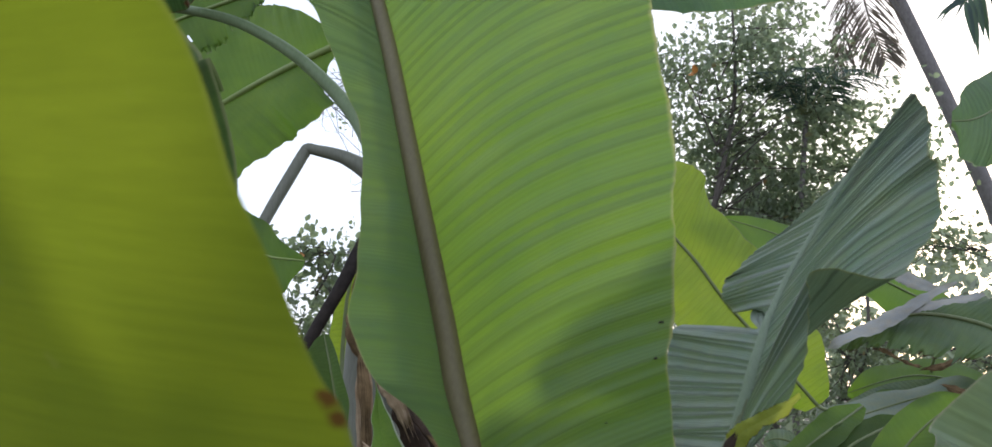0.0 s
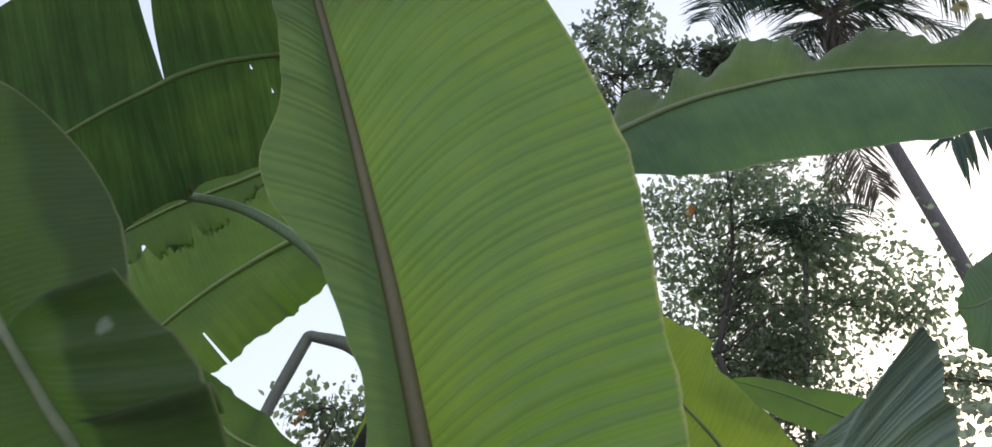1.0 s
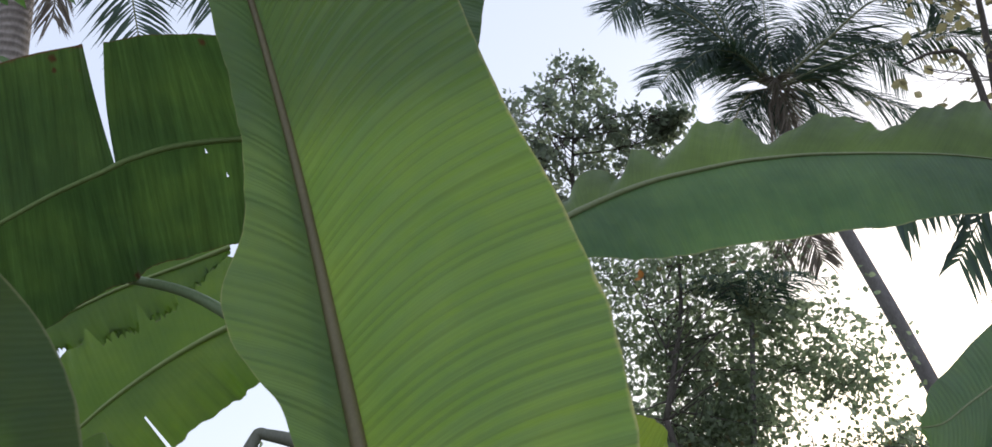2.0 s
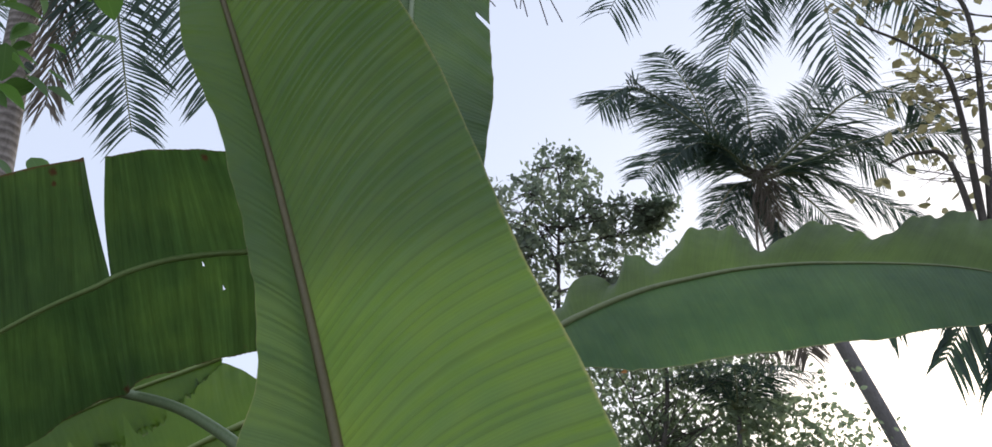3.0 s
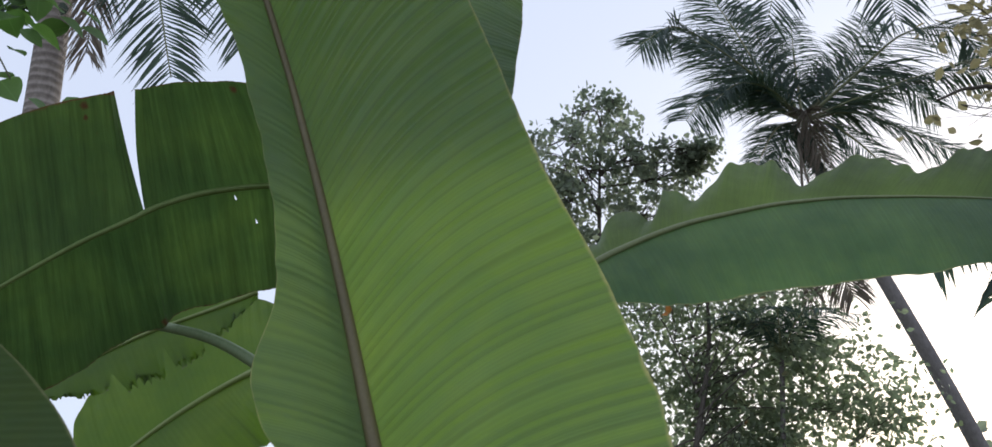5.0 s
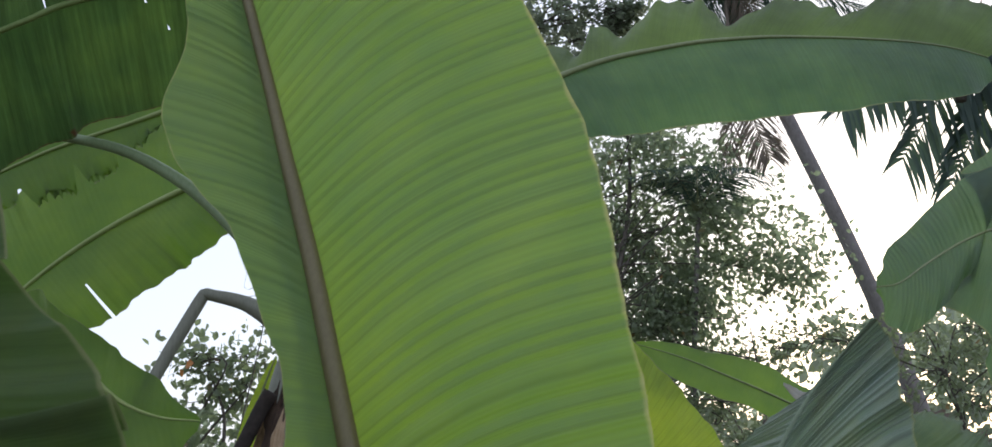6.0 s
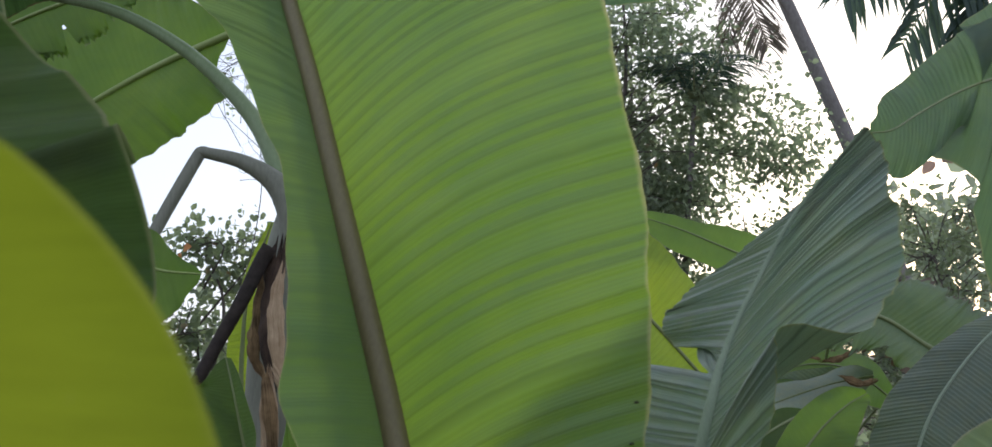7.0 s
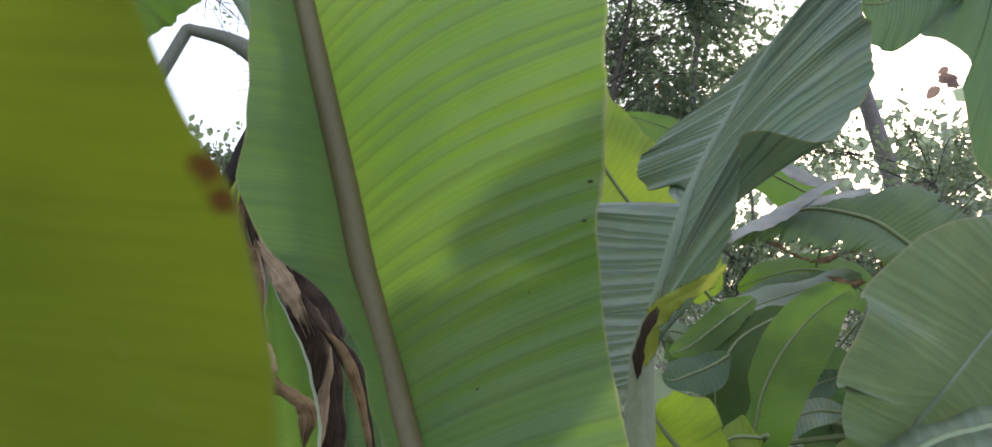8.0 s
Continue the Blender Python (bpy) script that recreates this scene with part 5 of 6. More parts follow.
plant = thing("banana_plant", (0.95, 2.6, 0), "low banana sucker with bright and dark leaves", "banana plant", "banana plants")
pseudostem(plant, [(0.95, 2.6, -0.03), (0.95, 2.6, 0.3), (0.95, 2.6, 0.6), (0.96, 2.6, 0.8)], [0.07, 0.06, 0.05, 0.03], STALK)
for points, lefts, rights, mat, words, seed in (
    ([(0.766, 2, 0.915), (0.729, 2, 0.986), (0.707, 2, 1.009), (0.68, 2, 1.04), (0.66, 2, 1.068), (0.648, 2, 1.083), (0.643, 2, 1.092)], [(0.017, 0, 3), (0.087, -44, -2), (0.09, -53, 14), (0.059, -59, 6), (0.021, -73, 8), (0.017, -180, 34), (0.015, -180, 45)], [(0.017, 0, -3), (0.098, 32, -15), (0.117, 26, -9), (0.13, 18, 5), (0.096, 18, 9), (0.076, 16, 21), (0.04, 17, 31)], LEAF_LIME, "bright yellow-green leaf", 33),
    ([(1.025, 2.3, 0.98), (0.986, 2.3, 0.984), (0.946, 2.3, 0.982), (0.92, 2.3, 0.965)], [(0.011, 0, -45), (0.058, 32, -9), (0.061, 31, 17), (0.01, 0, 23)], [(0.011, 0, 45), (0.06, -30, 2), (0.044, -45, -15), (0.017, 0, -27)], LEAF_LIME, "bright yellow-green leaf", 84),
    ([(1.327, 2.9, 0.818), (1.197, 2.9, 0.883), (1.091, 2.9, 1.073), (1.017, 2.9, 1.158), (0.942, 2.9, 1.221)], [(0.011, 0, 65), (0.086, 85, -54), (0.137, 129, -62), (0.097, 143, -59), (0.014, 180, -68)], [(0.013, 0, -65), (0.155, -84, 50), (0.148, -120, 39), (0.082, -118, 46), (0.012, 0, 86)], LEAF_MID, "green leaf", 34),
    ([(1.102, 2.9, 1.346), (0.962, 2.9, 1.51), (0.816, 2.9, 1.677), (0.717, 2.9, 1.815), (0.634, 2.9, 1.912), (0.528, 2.9, 2.043), (0.421, 2.9, 2.198)], [(0.047, 0, 14), (0.183, 16, 4), (0.195, 15, -5), (0.207, 14, -8), (0.201, 14, -5), (0.188, 15, -5), (0.095, 0, -11)], [(0.053, 0, -4), (0.196, -15, -13), (0.226, -13, 11), (0.218, -15, 29), (0.262, -12, 20), (0.204, -15, 11), (0.066, 0, 25)], LEAF_LIME, "sunlit lime-green leaf", 37),
):
    a, b = np.array(points[0]), np.array(points[1])
    stalk("petiole", plant, [(0.95, 2.6, 0.7), a * 0.6 + np.array([0.95, 2.7, 0.7]) * 0.4, a + (a - b) * 0.3, a], [0.016, 0.011, 0.008, 0.006], RIB)
    banana_leaf(plant, mat, RIB, points, lefts, rights, words, n=130, m=12, rib_radius=(0.006, 0.006, 0.002), bow=0.06, ripple=0.006, ripple_length=0.13, seed=seed)

# ---- coconut palm with a pale ringed trunk ----
def palm(name, base, low, top, radius, bark, label, fronds, leaflet, pairs, dead=(), droop=0.35, spread=1.0, wide=1.0):
    p = thing(name, base, label, "palm tree", "coconut palms")
    stalk("trunk", p, [base, low, top], [radius * 1.3, radius, radius * 0.8], bark, "", 16, 60)
    top = np.array(top)
    rng = np.random.default_rng(len(fronds))
    for k in range(7):
        a = 2 * math.pi * k / 7
        d = np.array([math.cos(a), math.sin(a), 0.9])
        stalk("leaf_base", p, [top - np.array([0, 0, 0.25]), top + d * 0.12, top + d * 0.28], [0.06, 0.045, 0.025], RACHIS, "", 7, 8)
    for k, points in enumerate(fronds):
        reach = sum(math.dist(a, b) for a, b in zip(points, points[1:]))
        frond(p, points, leaflet * rng.uniform(0.9, 1.1) * min(1.0, max(0.5, reach / 3.2)), FROND_DEAD if k in dead else FROND, pairs, droop, seed=k + 40, label="brown dead frond" if k in dead else "", spread=0.45 if k in dead else spread, wide=wide)
    return p


palm("palm_tree", (-3.3, 6.5, 0), (-3.56, 6.5, 5.28), (-3.73, 6.5, 8.29), 0.135, PALM_BARK, "coconut palm with a pale ringed trunk and drooping fronds",
     [[(-3.63, 6.5, 8.37), (-2.99, 6.3, 7.61), (-2.44, 6.2, 5.7)], [(-3.63, 6.5, 8.37), (-2.53, 6, 7.79), (-1.77, 5.9, 5.85)], [(-3.68, 6.5, 8.29), (-3.33, 6.4, 7.47), (-3.2, 6.3, 5.99)], [(-3.76, 6.5, 8.37), (-4.29, 6.2, 8.26), (-3.93, 6, 6.46)], [(-3.71, 6.5, 8.46), (-2.26, 6.4, 9.23), (-0.81, 6.6, 8.5)], [(-3.77, 6.5, 8.46), (-5.03, 6.7, 10.43), (-6.52, 6.6, 9.53)], [(-3.73, 6.5, 8.55), (-4.14, 7, 12.08), (-3.06, 7.6, 14.04)], [(-3.8, 6.55, 8.4), (-4.17, 6.6, 7.92), (-4.02, 6.6, 6.6)], [(-3.7, 6.6, 8.45), (-2.72, 6.7, 8.86), (-2.1, 6.7, 8.1)], [(-3.7, 6.7, 8.6), (-2.2, 7.0, 9.7), (-1.2, 7.0, 8.9), (-1.02, 7.0, 7.9)]], 0.8, 112, dead=(2,), wide=0.95)
leaning = palm("palm_tree", (7.6, 12.0, 0), (6.58, 12, 3.78), (4.97, 12.2, 8.31), 0.115, PALM_BARK_GREY, "leaning coconut palm with a ragged dark crown",
     [[(5.0, 12.2, 8.7), *way] for way in (
         [(4.16, 12.0, 9.5), (3.1, 11.7, 10.05), (2.42, 11.5, 9.6)], [(4.52, 12.3, 9.6), (4.16, 12.5, 10.7), (3.88, 12.7, 11.5)], [(5.13, 12.5, 9.8), (5.33, 12.9, 11.1)],
         [(5.87, 12.2, 9.47), (6.84, 12.2, 10.31), (7.68, 12.2, 10.41), (7.95, 12.1, 9.9)], [(5.87, 12.0, 9.01), (7.06, 11.8, 9.35), (8.3, 11.6, 9.25)], [(5.7, 12.0, 8.75), (6.48, 11.9, 8.35), (7.2, 11.7, 7.8)],
         [(4.5, 12.0, 8.45), (4.05, 11.8, 7.7)], [(4.39, 12.0, 9.1), (3.5, 11.7, 8.9), (2.99, 11.4, 8.25)], [(5.2, 12.1, 8.3), (5.1, 12.0, 7.5)], [(4.71, 12.6, 10.2), (4.6, 13.0, 11.4)], [(5.9, 12.5, 9.8), (6.6, 12.8, 11.0)],
         [(4.65, 12.0, 8.3), (4.3, 11.9, 7.5)], [(4.45, 11.8, 9.0), (3.9, 11.6, 9.0), (3.4, 11.4, 8.55)], [(4.9, 11.8, 8.62), (4.98, 11.7, 7.8)], [(5.5, 12.4, 9.3), (6.5, 12.5, 9.9), (7.35, 12.6, 9.2)], [(4.3, 12.4, 9.4), (3.6, 12.5, 10.3), (3.15, 12.6, 10.5)],
         [(4.4, 12.5, 9.3), (3.9, 12.7, 10.2), (3.7, 12.9, 10.6)], [(5.4, 12.0, 8.5), (5.9, 11.9, 7.9), (6.1, 11.8, 7.3)])], 1.15, 112, dead=(13,), droop=0.42, wide=0.75)
frond(leaning, [(4.97, 12.2, 8.54), (4.65, 11.6, 7.84), (4.75, 11.3, 6.29), (4.92, 11.2, 5.54)], 0.75, FROND_DEAD, 60, 0.5, seed=61, label="pale withered frond hanging down", spread=0.8, bare=0.5)
frond(leaning, [(4.97, 12.2, 8.54), (4.62, 11.6, 7.45), (4.48, 11.3, 6.19), (4.32, 11.2, 5.31)], 0.5, FROND_DEAD, 40, 0.5, seed=62, label="pale withered frond hanging down", spread=0.5, bare=0.55)
palm("palm_tree", (13.5, 11.5, 0), (12.5, 11.2, 7.0), (8.39, 10, 14.26), 0.15, PALM_BARK_DARK, "tall coconut palm with long hanging fronds and a dead brown skirt",
     [[(8.39, 10, 14.26), *way] for way in (
         [(6.4, 10.0, 13.9), (4.71, 10.0, 12.8), (3.31, 9.9, 11.85), (2.3, 9.8, 9.95)], [(6.2, 9.8, 13.4), (4.95, 9.8, 12.0), (4.25, 9.7, 10.5), (3.72, 9.6, 8.75)], [(6.6, 9.7, 13.5), (5.3, 9.6, 12.0), (5.2, 9.4, 10.1), (5.2, 9.3, 8.5)],
         [(6.9, 9.6, 13.5), (5.75, 9.6, 12.0), (6.2, 9.5, 10.75), (6.8, 9.4, 9.2)], [(7.5, 9.8, 13.0), (7.2, 9.7, 11.9), (7.7, 9.6, 10.6)], [(8.4, 9.8, 13.0), (8.3, 9.7, 11.8), (8.5, 9.6, 10.4)],
         [(7.0, 9.6, 13.2), (6.2, 9.5, 12.4), (7.0, 9.5, 11.6), (8.1, 9.5, 10.9)], [(7.2, 9.6, 13.1), (6.5, 9.5, 12.3), (7.3, 9.5, 11.7), (8.4, 9.5, 11.1)], [(6.9, 9.7, 13.1), (6.4, 9.6, 12.1), (7.0, 9.6, 11.3), (7.7, 9.5, 10.6)],
         [(7.2, 9.9, 13.4), (6.0, 9.9, 12.9), (5.2, 9.8, 12.2)], [(6.9, 10.0, 13.9), (5.7, 10.0, 13.3), (4.7, 10.0, 12.3)], [(7.3, 9.9, 13.5), (6.4, 9.9, 13.0), (5.6, 9.9, 12.1), (5.5, 9.8, 11.2)], [(7.8, 9.9, 13.5), (7.0, 9.9, 12.9), (6.3, 9.9, 12.0), (6.5, 9.8, 10.6)], [(7.0, 9.9, 13.6), (5.0, 10.0, 12.6), (4.5, 10.0, 11.2), (4.3, 10.0, 9.9)])], 1.15, 112, dead=(6, 7, 8), droop=0.5, wide=0.9)
palm("palm_tree", (8.2, 8.4, 0), (7.8, 8.2, 3.5), (6.6, 8, 6.41), 0.07, PALM_BARK_DARK, "slim palm with broad drooping leaflets",
     [[(6.6, 8, 6.41), (5.98, 8, 5.96), (5.11, 8, 5.58), (4.32, 8, 4.95)], [(6.6, 8, 6.41), (6.18, 8, 5.89), (5.48, 8, 5.25), (4.88, 8, 4.44)], [(6.6, 8, 6.41), (6.36, 8, 5.76), (5.84, 8, 4.99), (5.34, 8, 4.19)], [(6.6, 8, 6.41), (6.64, 8, 5.77), (6.38, 8, 4.93), (5.92, 8, 4.13)]], 0.8, 46, droop=1.1, wide=3.0)
# ---- trees ----
def ball(lobe):
    place, r = lobe
    return place, (r, r, r * 0.85)


tree("tree", (3.35, 10.3, 0), (2.42, 10.2, 3.31), [ball(q) for q in [((3.07, 11.2, 5.68), 0.95), ((3.9, 11.5, 4.91), 0.85), ((4.43, 10.9, 4.46), 0.8), ((5.25, 11.2, 4.24), 0.5), ((3.95, 11.6, 3.81), 0.75), ((2.98, 10.8, 3.97), 0.8), ((3.45, 11.2, 3.16), 0.5), ((3.34, 11.7, 6.69), 0.8), ((3.04, 11.2, 4.81), 0.7), ((3.67, 11.4, 6.12), 0.6), ((4.38, 11.5, 5.63), 0.4), ((2.85, 11.2, 3.4), 0.5)] + [((1.86, 10.6, 5.19), 0.34), ((2.07, 10.8, 4.52), 0.38), ((1.7, 10.4, 3.88), 0.34), ((2.44, 10.8, 5.16), 0.38), ((1.84, 10.6, 3.39), 0.34), ((3.07, 10.7, 5.45), 0.36), ((3.45, 10.5, 5.12), 0.34), ((2.14, 10.6, 3.02), 0.34), ((2.5, 10.8, 4.11), 0.42), ((3.86, 10.6, 4.42), 0.36), ((4.48, 10.8, 4.06), 0.4), ((3.01, 10.7, 3.38), 0.4), ((3.72, 10.6, 3.35), 0.36), ((4.82, 10.6, 3.78), 0.32), ((1.56, 10.7, 2.82), 0.36), ((2.6, 10.8, 2.74), 0.36)] + [((2.79, 10.9, 3.75), 0.4), ((3.37, 11.1, 4.13), 0.42), ((3, 10.9, 4.55), 0.42), ((2.54, 11, 4.24), 0.4), ((3.63, 10.9, 3.77), 0.36), ((3.22, 10.9, 3.44), 0.3), ((3.87, 11.1, 4.55), 0.4)]], 15000, 0.088, TREE_LEAF, "dense broadleaved tree with dark glossy leaves", 51, 0.05, 1, 420, 0.19, twig=0.0045, crook=0.28, tuft=0.6)
tree("tree", (2.2, 12.9, 0), (1.84, 12.9, 6.32), [ball(q) for q in [((1.28, 12.9, 8.52), 0.6), ((1.98, 13.2, 9.31), 0.55), ((2.34, 12.6, 8.46), 0.6), ((3.09, 13.1, 8.25), 0.55), ((1.83, 12.9, 7.85), 0.65), ((2.64, 12.7, 7.43), 0.5), ((1.25, 13.2, 7.78), 0.5), ((3.5, 12.9, 8.53), 0.32), ((1.37, 12.9, 6.92), 0.5)]], 5600, 0.105, TREE_LEAF_DARK, "slender tree with a rounded airy crown", 52, 0.05, 2, 300, 0.085, twig=0.010, tuft=0.75)
tree("tree", (6.3, 9.7, 0), (6.2, 9.6, 1.6), [ball(q) for q in [((5.73, 9.6, 2.96), 0.42), ((6.34, 9.9, 2.68), 0.5), ((6.52, 9.6, 2.93), 0.4), ((6.45, 9.4, 2.2), 0.5), ((5.82, 9.6, 2.36), 0.45), ((4.82, 10.1, 3), 0.35), ((4.38, 10.1, 2.82), 0.3), ((7.06, 9.6, 2.64), 0.6)]], 2500, 0.07, TREE_LEAF_MID, "low airy tree with small leaves", 53, 0.03, 1, 130, 0.17, twig=0.007)
tree("tree", (-1.6, 8.0, 0), (-1.65, 8.0, 1.0), [ball(q) for q in [((-1.74, 8, 2.44), 0.28), ((-1.48, 8.2, 2.19), 0.28), ((-1.79, 7.8, 1.89), 0.35), ((-1.51, 8, 1.69), 0.35), ((-1.35, 8.2, 2.52), 0.25), ((-1.98, 8, 1.59), 0.35), ((-1.55, 8, 1.32), 0.45)]], 1700, 0.08, TREE_LEAF_MID, "small tree with glossy leaves behind the bananas", 54, 0.03, 1, 110, 0.12, twig=0.005)
tree("tree", (3.4, 9.4, 0), (3.4, 9.4, 0.8), [ball(q) for q in [((3.39, 9.4, 1.62), 0.5), ((4.03, 9.7, 1.8), 0.4), ((3.1, 9.4, 1.15), 0.4), ((4.38, 9.2, 0.17), 0.5), ((6.25, 9.4, 0.12), 0.6), ((4.77, 9.7, 0.93), 0.5), ((4.05, 9.9, 0.64), 0.6), ((5.72, 9.7, 0.64), 0.6)] + [((4.24, 9.4, 1.33), 0.42), ((4.82, 9.6, 1.22), 0.42), ((5.21, 9.4, 1.08), 0.42), ((3.87, 9.5, 1.5), 0.4), ((4.35, 9.4, 0.84), 0.45), ((5.67, 9.4, 1.47), 0.4), ((3.53, 9.6, 0.98), 0.4), ((5.27, 9.7, 1.62), 0.36)] + [((3, 10.4, 2.56), 0.3), ((3.49, 10.6, 2.73), 0.3), ((3.16, 10.4, 2.12), 0.34), ((3.69, 10.6, 2.24), 0.3), ((2.93, 10.5, 3.06), 0.3), ((3.88, 10.4, 2.74), 0.25)]], 10500, 0.066, TREE_LEAF_MID, "low tangled tree under the palms", 55, 0.045, 1, 330, 0.16, twig=0.009)

tree("shrub", (-1.2, 7.0, 0), (-1.15, 7.0, 1.9), [ball(q) for q in [((-1.18, 7, 3.51), 0.22), ((-1.37, 7.1, 3.69), 0.22), ((-1.05, 7, 3.24), 0.16), ((-1.24, 7, 3.87), 0.2)]], 40, 0.06, TREE_LEAF, "almost bare shrub of thin twigs", 57, 0.007, 1, 60, 0.05, category="shrub", twig=0.0032, crook=0.22)

# a sparse tree with large yellowing leaves
sparse = tree("tree", (9.2, 7.1, 0), (8.2, 7.0, 4.2), [ball(q) for q in [((5.42, 7.1, 8.93), 0.35), ((4.92, 7.2, 7.69), 0.3), ((4.76, 7, 6.62), 0.3), ((4.35, 7, 8.04), 0.2), ((5.83, 7.3, 8.73), 0.4), ((5, 7, 8.03), 0.35), ((4.65, 7.3, 7.05), 0.3), ((4.54, 7, 5.99), 0.35), ((5.03, 7.2, 9.03), 0.3), ((5.2, 7, 7.21), 0.4)]], 430, 0.12, BROWN_LEAF, "sparse tree with large round yellowing leaves", 56, 0.05, 1, 80, 0.2, twig=0.008)
for points in ([(4.9, 7, 4.64), (4.8, 7, 5.99), (4.5, 7, 6.13), (4.17, 7, 6)], [(4.9, 7, 4.64), (5.02, 7, 6.83), (4.79, 7, 7.3), (4.24, 7, 7.62)], [(4.9, 7, 4.64), (5.39, 7, 7.6), (5.15, 7, 8.29), (5.15, 7, 9.21)]):
    stalk("limb", sparse, points, [0.045, 0.026, 0.018, 0.010], BARK, "", 8, 24)

# the young palm inside the dense tree
young = thing("palm_tree", (3.4, 10.6, 0), "young palm half hidden in a tree", "palm tree", "coconut palms")
heart = np.array((3.67, 10.6, 4.61))
stalk("trunk", young, [(3.4, 10.6, 0), (3.42, 10.6, 2.0), heart], [0.045, 0.04, 0.03], PALM_BARK_DARK, "", 10, 20)
for k in range(9):
    a = 2 * math.pi * k / 9 + 0.3
    out = np.array([math.cos(a), 0.5 * math.sin(a) - 0.3, 0])
    frond(young, [heart, heart + out * 0.45 + np.array([0, 0, 0.42]), heart + out * 0.95 + np.array([0, 0, 0.35])], 0.42, FROND, 40, 0.4, seed=70 + k, rib=0.015)

# woods that close the view low down
rng = np.random.default_rng(77)
woods = []
for k in range(420):
    a = rng.uniform(0, 2 * math.pi)
    r = rng.uniform(17, 30)
    woods.append((r * math.sin(a), r * math.cos(a), rng.uniform(0.2, 1.0) ** 1.5 * (1.6 + 1.2 * math.sin(3 * a) + 0.08 * r)))
v, f = leaf_cloud(rng, np.array(woods), np.zeros(3), 26000, 0.55, 0.34)
far_woods = mesh_object("woodland", v, f, TREE_LEAF_DARK, smooth=False)
tagged(far_woods, "low dark woodland all round the grove", "woodland", kind="stuff")

# plants on the ground between the trees
low = np.stack([rng.uniform(-7, 10, 500), rng.uniform(2.2, 14, 500), rng.uniform(0.02, 0.55, 500)], -1)
v, f = leaf_cloud(rng, low, np.array([0.0, 6.0, -3.0]), 14000, 0.14, 0.17)
undergrowth = mesh_object("undergrowth", v, f, TREE_LEAF, smooth=False)
tagged(undergrowth, "low leafy plants covering the ground", "undergrowth", kind="stuff")

# ---- creeper over the palm ----
def creeper_leaf_mesh():
    verts, faces, n = [], [], 7
    for i in range(n):
        g = i / (n - 1)
        w = 0.35 * math.sin(math.pi * g ** 0.85) ** 0.8 if 0 < i < n - 1 else 0.004
        z = -0.10 * g * g
        verts += [(-w, g, z + 0.35 * w), (0, g, z), (w, g, z + 0.35 * w)]
    for i in range(n - 1):
        k = 3 * i
        faces += [(k, k + 1, k + 4, k + 3), (k + 1, k + 2, k + 5, k + 4)]
    me = bpy.data.meshes.new("leaf")
    me.from_pydata(verts, [], faces)
    me.polygons.foreach_set("use_smooth", [True] * len(me.polygons))
    return me


def single_leaf_material(name, a, b, glow, part):
    m = Nodes(name)
    rnd = m.t.nodes.new("ShaderNodeObjectInfo").outputs["Random"]
    co = m.t.nodes.new("ShaderNodeTexCoord").outputs["Object"]
    sep = m.t.nodes.new("ShaderNodeSeparateXYZ")
    m.link(co, sep.inputs[0])
    rib = m.span(m.math("ABSOLUTE", sep.outputs[0]), 0.0, 0.02, 1.0, 0.0)
    col = m.mix(m.math("MULTIPLY", rib, 0.5), m.mix(rnd, a, b), tuple(min(1, c * 1.8) for c in b))
    p = m.t.nodes.new("ShaderNodeBsdfPrincipled")
    m.link(col, p.inputs["Base Color"])
    p.inputs["Roughness"].default_value = 0.45
    m.link(m.bump(m.noise(co, 9.0, 3), 0.3, 0.01), p.inputs["Normal"])
    tr = m.t.nodes.new("ShaderNodeBsdfTranslucent")
    m.link(m.mix(rnd, glow, tuple(c * 0.6 for c in glow)), tr.inputs["Color"])
    mixer = m.t.nodes.new("ShaderNodeMixShader")
    mixer.inputs[0].default_value = part
    m.link(p.outputs[0], mixer.inputs[1])
    m.link(tr.outputs[0], mixer.inputs[2])
    m.link(mixer.outputs[0], m.out.inputs[0])
    return m.mat


CREEPER = single_leaf_material("creeper_leaf", (0.08, 0.14, 0.05), (0.13, 0.21, 0.08), (0.20, 0.40, 0.07), 0.45)
CREEPER_YOUNG = single_leaf_material("creeper_leaf_young", (0.16, 0.26, 0.04), (0.22, 0.34, 0.05), (0.45, 0.62, 0.05), 0.5)


def creeper(vines, label, seed):
    """Vines with oval leaves, each leaf an object of its own. vines: curve, leaf count, leaf length, material, spread."""
    rng = np.random.default_rng(seed)
    root = thing("creeper", vines[0][0][0], label, "creeper", "creepers")
    for points, count, size, material, spread in vines:
        vine = stalk("vine", root, points, [0.006, 0.005, 0.003], STALK_DULL, "", 6, 30)
        me = creeper_leaf_mesh()
        me.materials.append(material)
        c = spline(points, 60)
        for k in range(count):
            p = c[int(rng.uniform(0.12, 1.0) * 59)]
            p = p + rng.normal(0, 1, 3) * spread
            d = Vector((rng.normal(0, 1), rng.normal(0, 0.7), rng.normal(-0.35, 0.5))).normalized()
            up = Vector((rng.normal(0, 0.4), rng.normal(-0.6, 0.4), 1.0))
            x = d.cross(up).normalized()
            z = x.cross(d)
            s = size * rng.uniform(0.65, 1.2)
            m4 = Matrix((x, d, z)).transposed().to_4x4()
            leaf = new("leaf", me)
            leaf.parent = root
            leaf.matrix_parent_inverse = Matrix.Translation(-Vector(root.location))
            leaf.matrix_basis = Matrix.Translation(Vector(p)) @ m4 @ Matrix.Scale(s, 4)
    return root


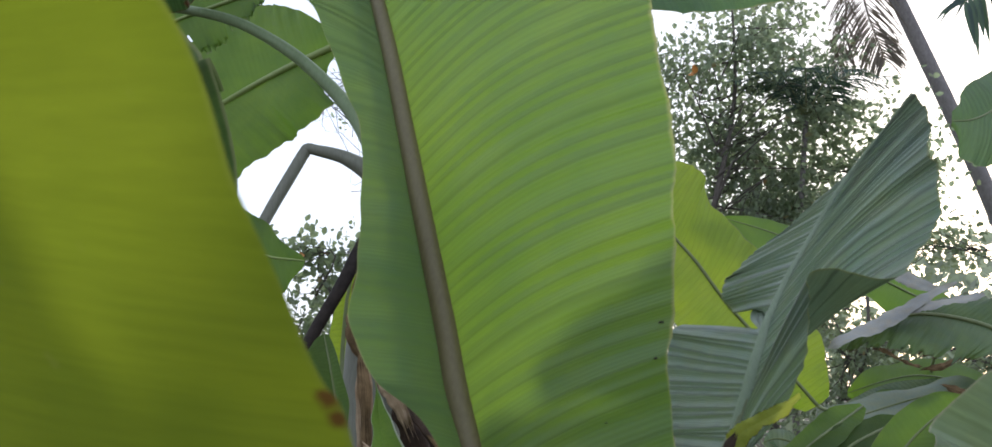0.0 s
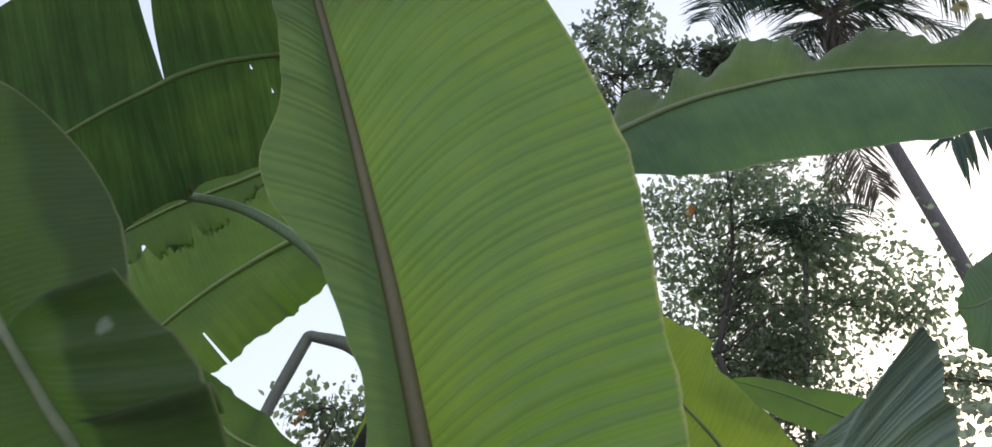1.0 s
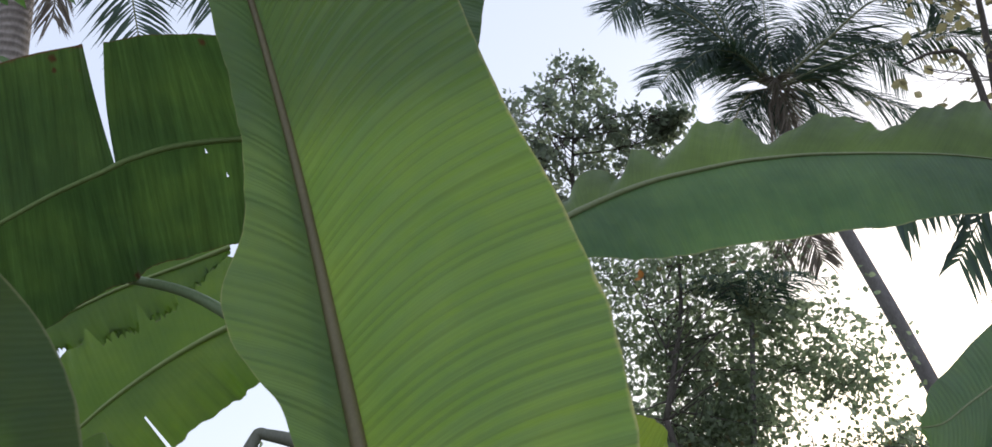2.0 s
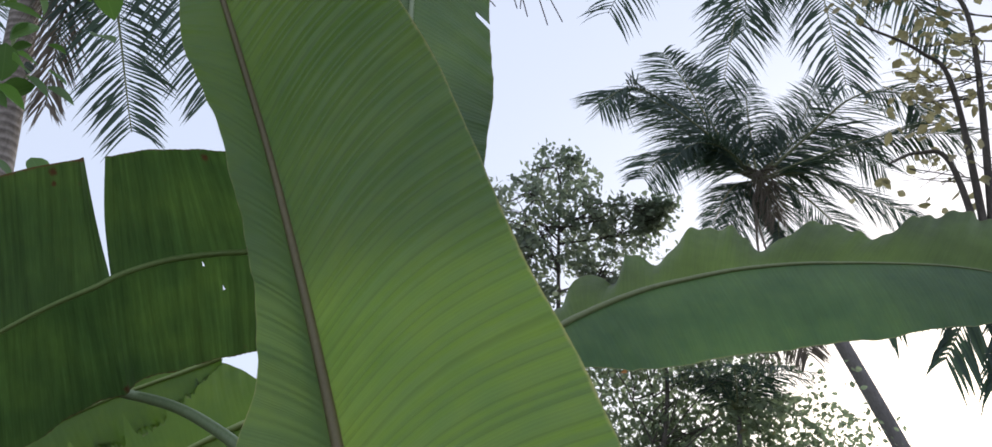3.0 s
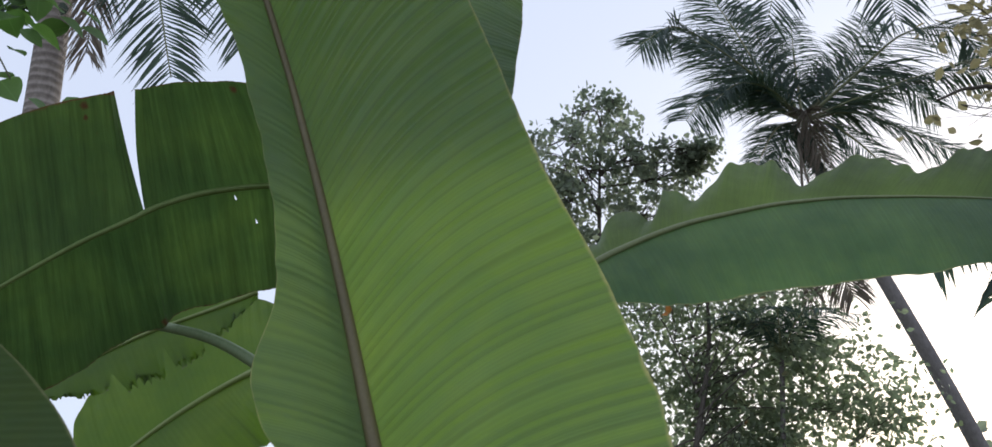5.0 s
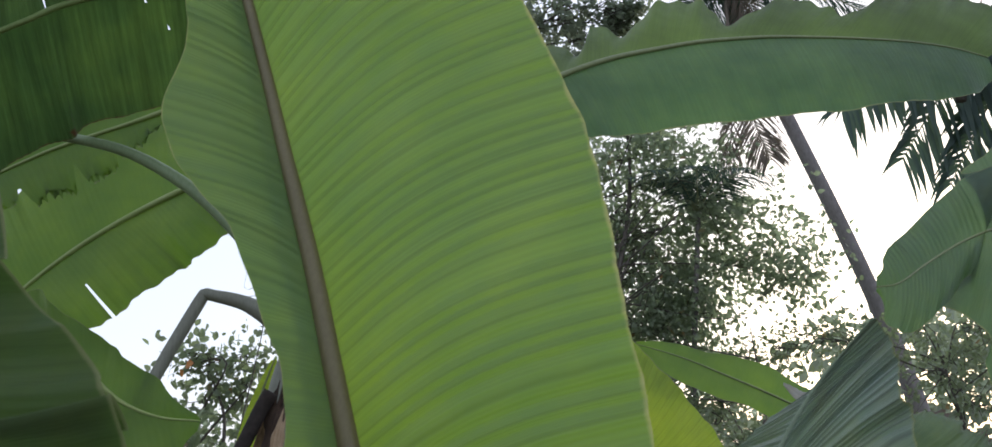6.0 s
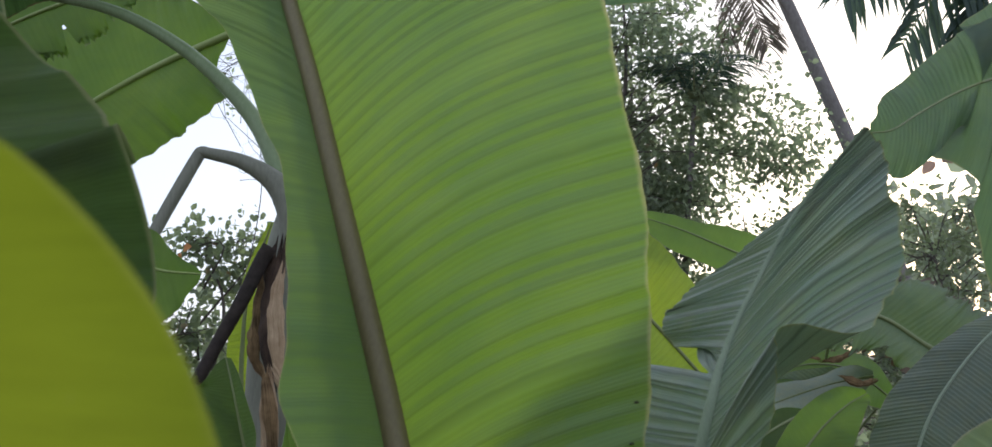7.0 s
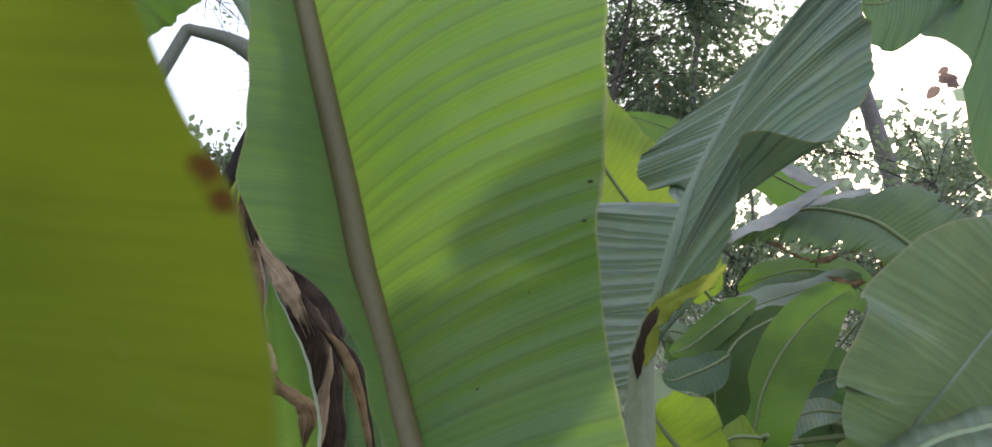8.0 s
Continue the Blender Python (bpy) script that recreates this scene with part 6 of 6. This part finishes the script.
creeper([([(-2.559, 2.7, 5.418), (-1.992, 2.65, 4.478), (-1.906, 2.6, 3.945), (-1.617, 2.6, 3.461)], 70, 0.15, CREEPER, 0.10), ([(-2.885, 3.2, 5.915), (-2.367, 3.2, 5.511), (-2.052, 3.2, 5.142), (-1.914, 3.3, 4.889)], 160, 0.19, CREEPER, 0.20), ([(-3.113, 3.4, 6.373), (-2.334, 3.4, 5.923), (-1.836, 3.4, 5.563), (-1.541, 3.4, 5.461)], 150, 0.17, CREEPER, 0.14),
         ([(-2.064, 3.4, 6.023), (-1.827, 3.4, 5.514), (-1.744, 3.4, 5.144), (-1.69, 3.4, 4.927)], 16, 0.11, CREEPER_YOUNG, 0.05), ([(-2.293, 2.9, 4.171), (-1.988, 2.9, 4.034), (-1.836, 2.9, 4.063), (-1.629, 2.9, 3.963)], 34, 0.13, CREEPER, 0.08)], "leafy creeper hanging before the palm trunk", 81)
CREEPER_DARK = single_leaf_material("creeper_leaf_dark", (0.03, 0.045, 0.03), (0.06, 0.08, 0.05), (0.06, 0.09, 0.03), 0.2)
creeper([([(-2.2, 3.05, 4.45), (-2.06, 3.0, 4.25), (-1.91, 3.0, 4.15), (-1.79, 3.0, 4.03)], 46, 0.085, CREEPER_DARK, 0.05)], "sprig of dark curled leaves beside the palm trunk", 83)
creeper([([(1.498, 4.2, 6.856), (1.836, 4.2, 6.475), (1.977, 4.2, 6.177), (1.801, 4.2, 6.01)], 26, 0.11, CREEPER, 0.09)], "sprig of creeper hanging among palm fronds", 82)

# ---- dead flower stalk of a palm ----
spray = thing("flower_spray", (0.189, 3.4, 7.35), "dead grey-brown palm flower spray of thin strands", "dry flower")
SPRAY = plain_material("dry_strand", (0.10, 0.08, 0.08), (0.22, 0.18, 0.17), 60, 0.85, 0.5, 0.002)
r0, r1 = [(0.189, 3.4, 7.35), (0.201, 3.4, 6.22)]
stalk("stem", spray, [(-3.5, 6.4, 8.3), (-1.8, 5.2, 9.0), (-0.2, 4.0, 7.6), r0, r1], [0.03, 0.028, 0.026, 0.024, 0.02], SPRAY, "", 8, 40)
rng = np.random.default_rng(91)
for points in ([(0.236, 3.4, 6.109), (0.182, 3.4, 5.488), (0.071, 3.4, 5.072), (0.041, 3.4, 4.857)], [(0.198, 3.4, 6.109), (0.078, 3.4, 5.587), (0.053, 3.4, 5.028), (0.094, 3.4, 4.552)], [(0.31, 3.4, 6.108), (0.362, 3.4, 5.586), (0.444, 3.4, 5.16), (0.616, 3.4, 4.688)], [(0.329, 3.4, 6.108), (0.357, 3.4, 5.488), (0.403, 3.4, 5.026), (0.485, 3.4, 4.648)], [(0.385, 3.4, 6.108), (0.409, 3.4, 5.685), (0.463, 3.4, 5.487), (0.503, 3.4, 5.297)], [(0.254, 3.4, 6.108), (0.234, 3.4, 5.488), (0.167, 3.4, 4.941), (0.242, 3.4, 4.731)], [(0.273, 3.4, 6.108), (0.269, 3.4, 5.488), (0.288, 3.4, 5.071), (0.352, 3.4, 4.792)], [(0.348, 3.4, 6.108), (0.377, 3.4, 5.536), (0.41, 3.4, 5.16), (0.384, 3.4, 4.792)], [(0.217, 3.4, 6.109), (0.127, 3.4, 5.393), (0.133, 3.4, 4.856), (0.159, 3.4, 4.611)], [(0.292, 3.4, 6.108), (0.32, 3.4, 5.439), (0.273, 3.4, 5.116), (0.314, 3.4, 4.897)], [(0.367, 3.4, 6.108), (0.433, 3.4, 5.585), (0.512, 3.4, 5.159), (0.541, 3.4, 4.854)]):
    for k in range(6):
        p = np.array(points)
        p = p + np.linspace(0.2, 1, len(p))[:, None] * rng.normal(0, 0.022, 3) + rng.normal(0, 0.010, p.shape)
        p[0] = np.array(r1) + (p[0] - np.array(r1)) * 0.3
        if k:
            p[-1] = p[-2] + (p[-1] - p[-2]) * rng.uniform(0.2, 0.9)
        stalk("strand", spray, p, [0.007, 0.0055, 0.004, 0.003], SPRAY, "", 5, 22)
for points in ([(0.672, 3.2, 6.2), (0.713, 3.2, 5.721), (0.73, 3.2, 5.287), (0.762, 3.2, 5.028)], [(-0.527, 3, 5.744), (-0.439, 3, 5.269), (-0.394, 3, 4.965), (-0.303, 3, 4.769)]):
    p = [r0, *points]
    stalk("strand", spray, p, [0.006, 0.006, 0.005, 0.004], SPRAY, "", 5, 40)

# ---- odd coloured leaves ----
def odd_leaves(name, place, count, size, colour, label, seed):
    rng = np.random.default_rng(seed)
    root = thing(name, place, label, "leaf")
    mat = single_leaf_material(name + "_leaf", colour, tuple(c * 1.3 for c in colour), tuple(min(1, c * 1.5) for c in colour), 0.4)
    me = creeper_leaf_mesh()
    me.materials.append(mat)
    stalk("twig", root, [np.array(place) + np.array([0.05, 0.1, 0.12]), np.array(place) + np.array([0.02, 0.05, 0.04]), np.array(place) + np.array([0, 0, -0.06])], [0.006, 0.004, 0.003], BARK, "", 5, 8)
    for k in range(count):
        d = Vector((rng.normal(0, 1), rng.normal(-0.3, 0.6), rng.normal(-0.4, 0.6))).normalized()
        x = d.cross(Vector((rng.normal(0, 0.5), -1, 0.3))).normalized()
        leaf = new("leaf", me)
        leaf.parent = root
        leaf.matrix_parent_inverse = Matrix.Translation(-Vector(root.location))
        leaf.matrix_basis = Matrix.Translation(Vector(place) + Vector(rng.normal(0, 0.35, 3)) * size) @ Matrix((x, d, x.cross(d))).transposed().to_4x4() @ Matrix.Scale(size * rng.uniform(0.8, 1.2), 4)
    return root


odd_leaves("withered_leaf", (2.25, 10, 4.91), 2, 0.10, (0.55, 0.22, 0.05), "withered orange leaf on a tree twig", 95)
odd_leaves("withered_leaf", (-1.697, 7.7, 2.425), 2, 0.09, (0.50, 0.20, 0.05), "withered orange leaf on a small tree", 97)
odd_leaves("reddish_sprig", (6.01, 9.3, 3.64), 9, 0.16, (0.30, 0.20, 0.16), "sprig of reddish-brown leaves", 96)
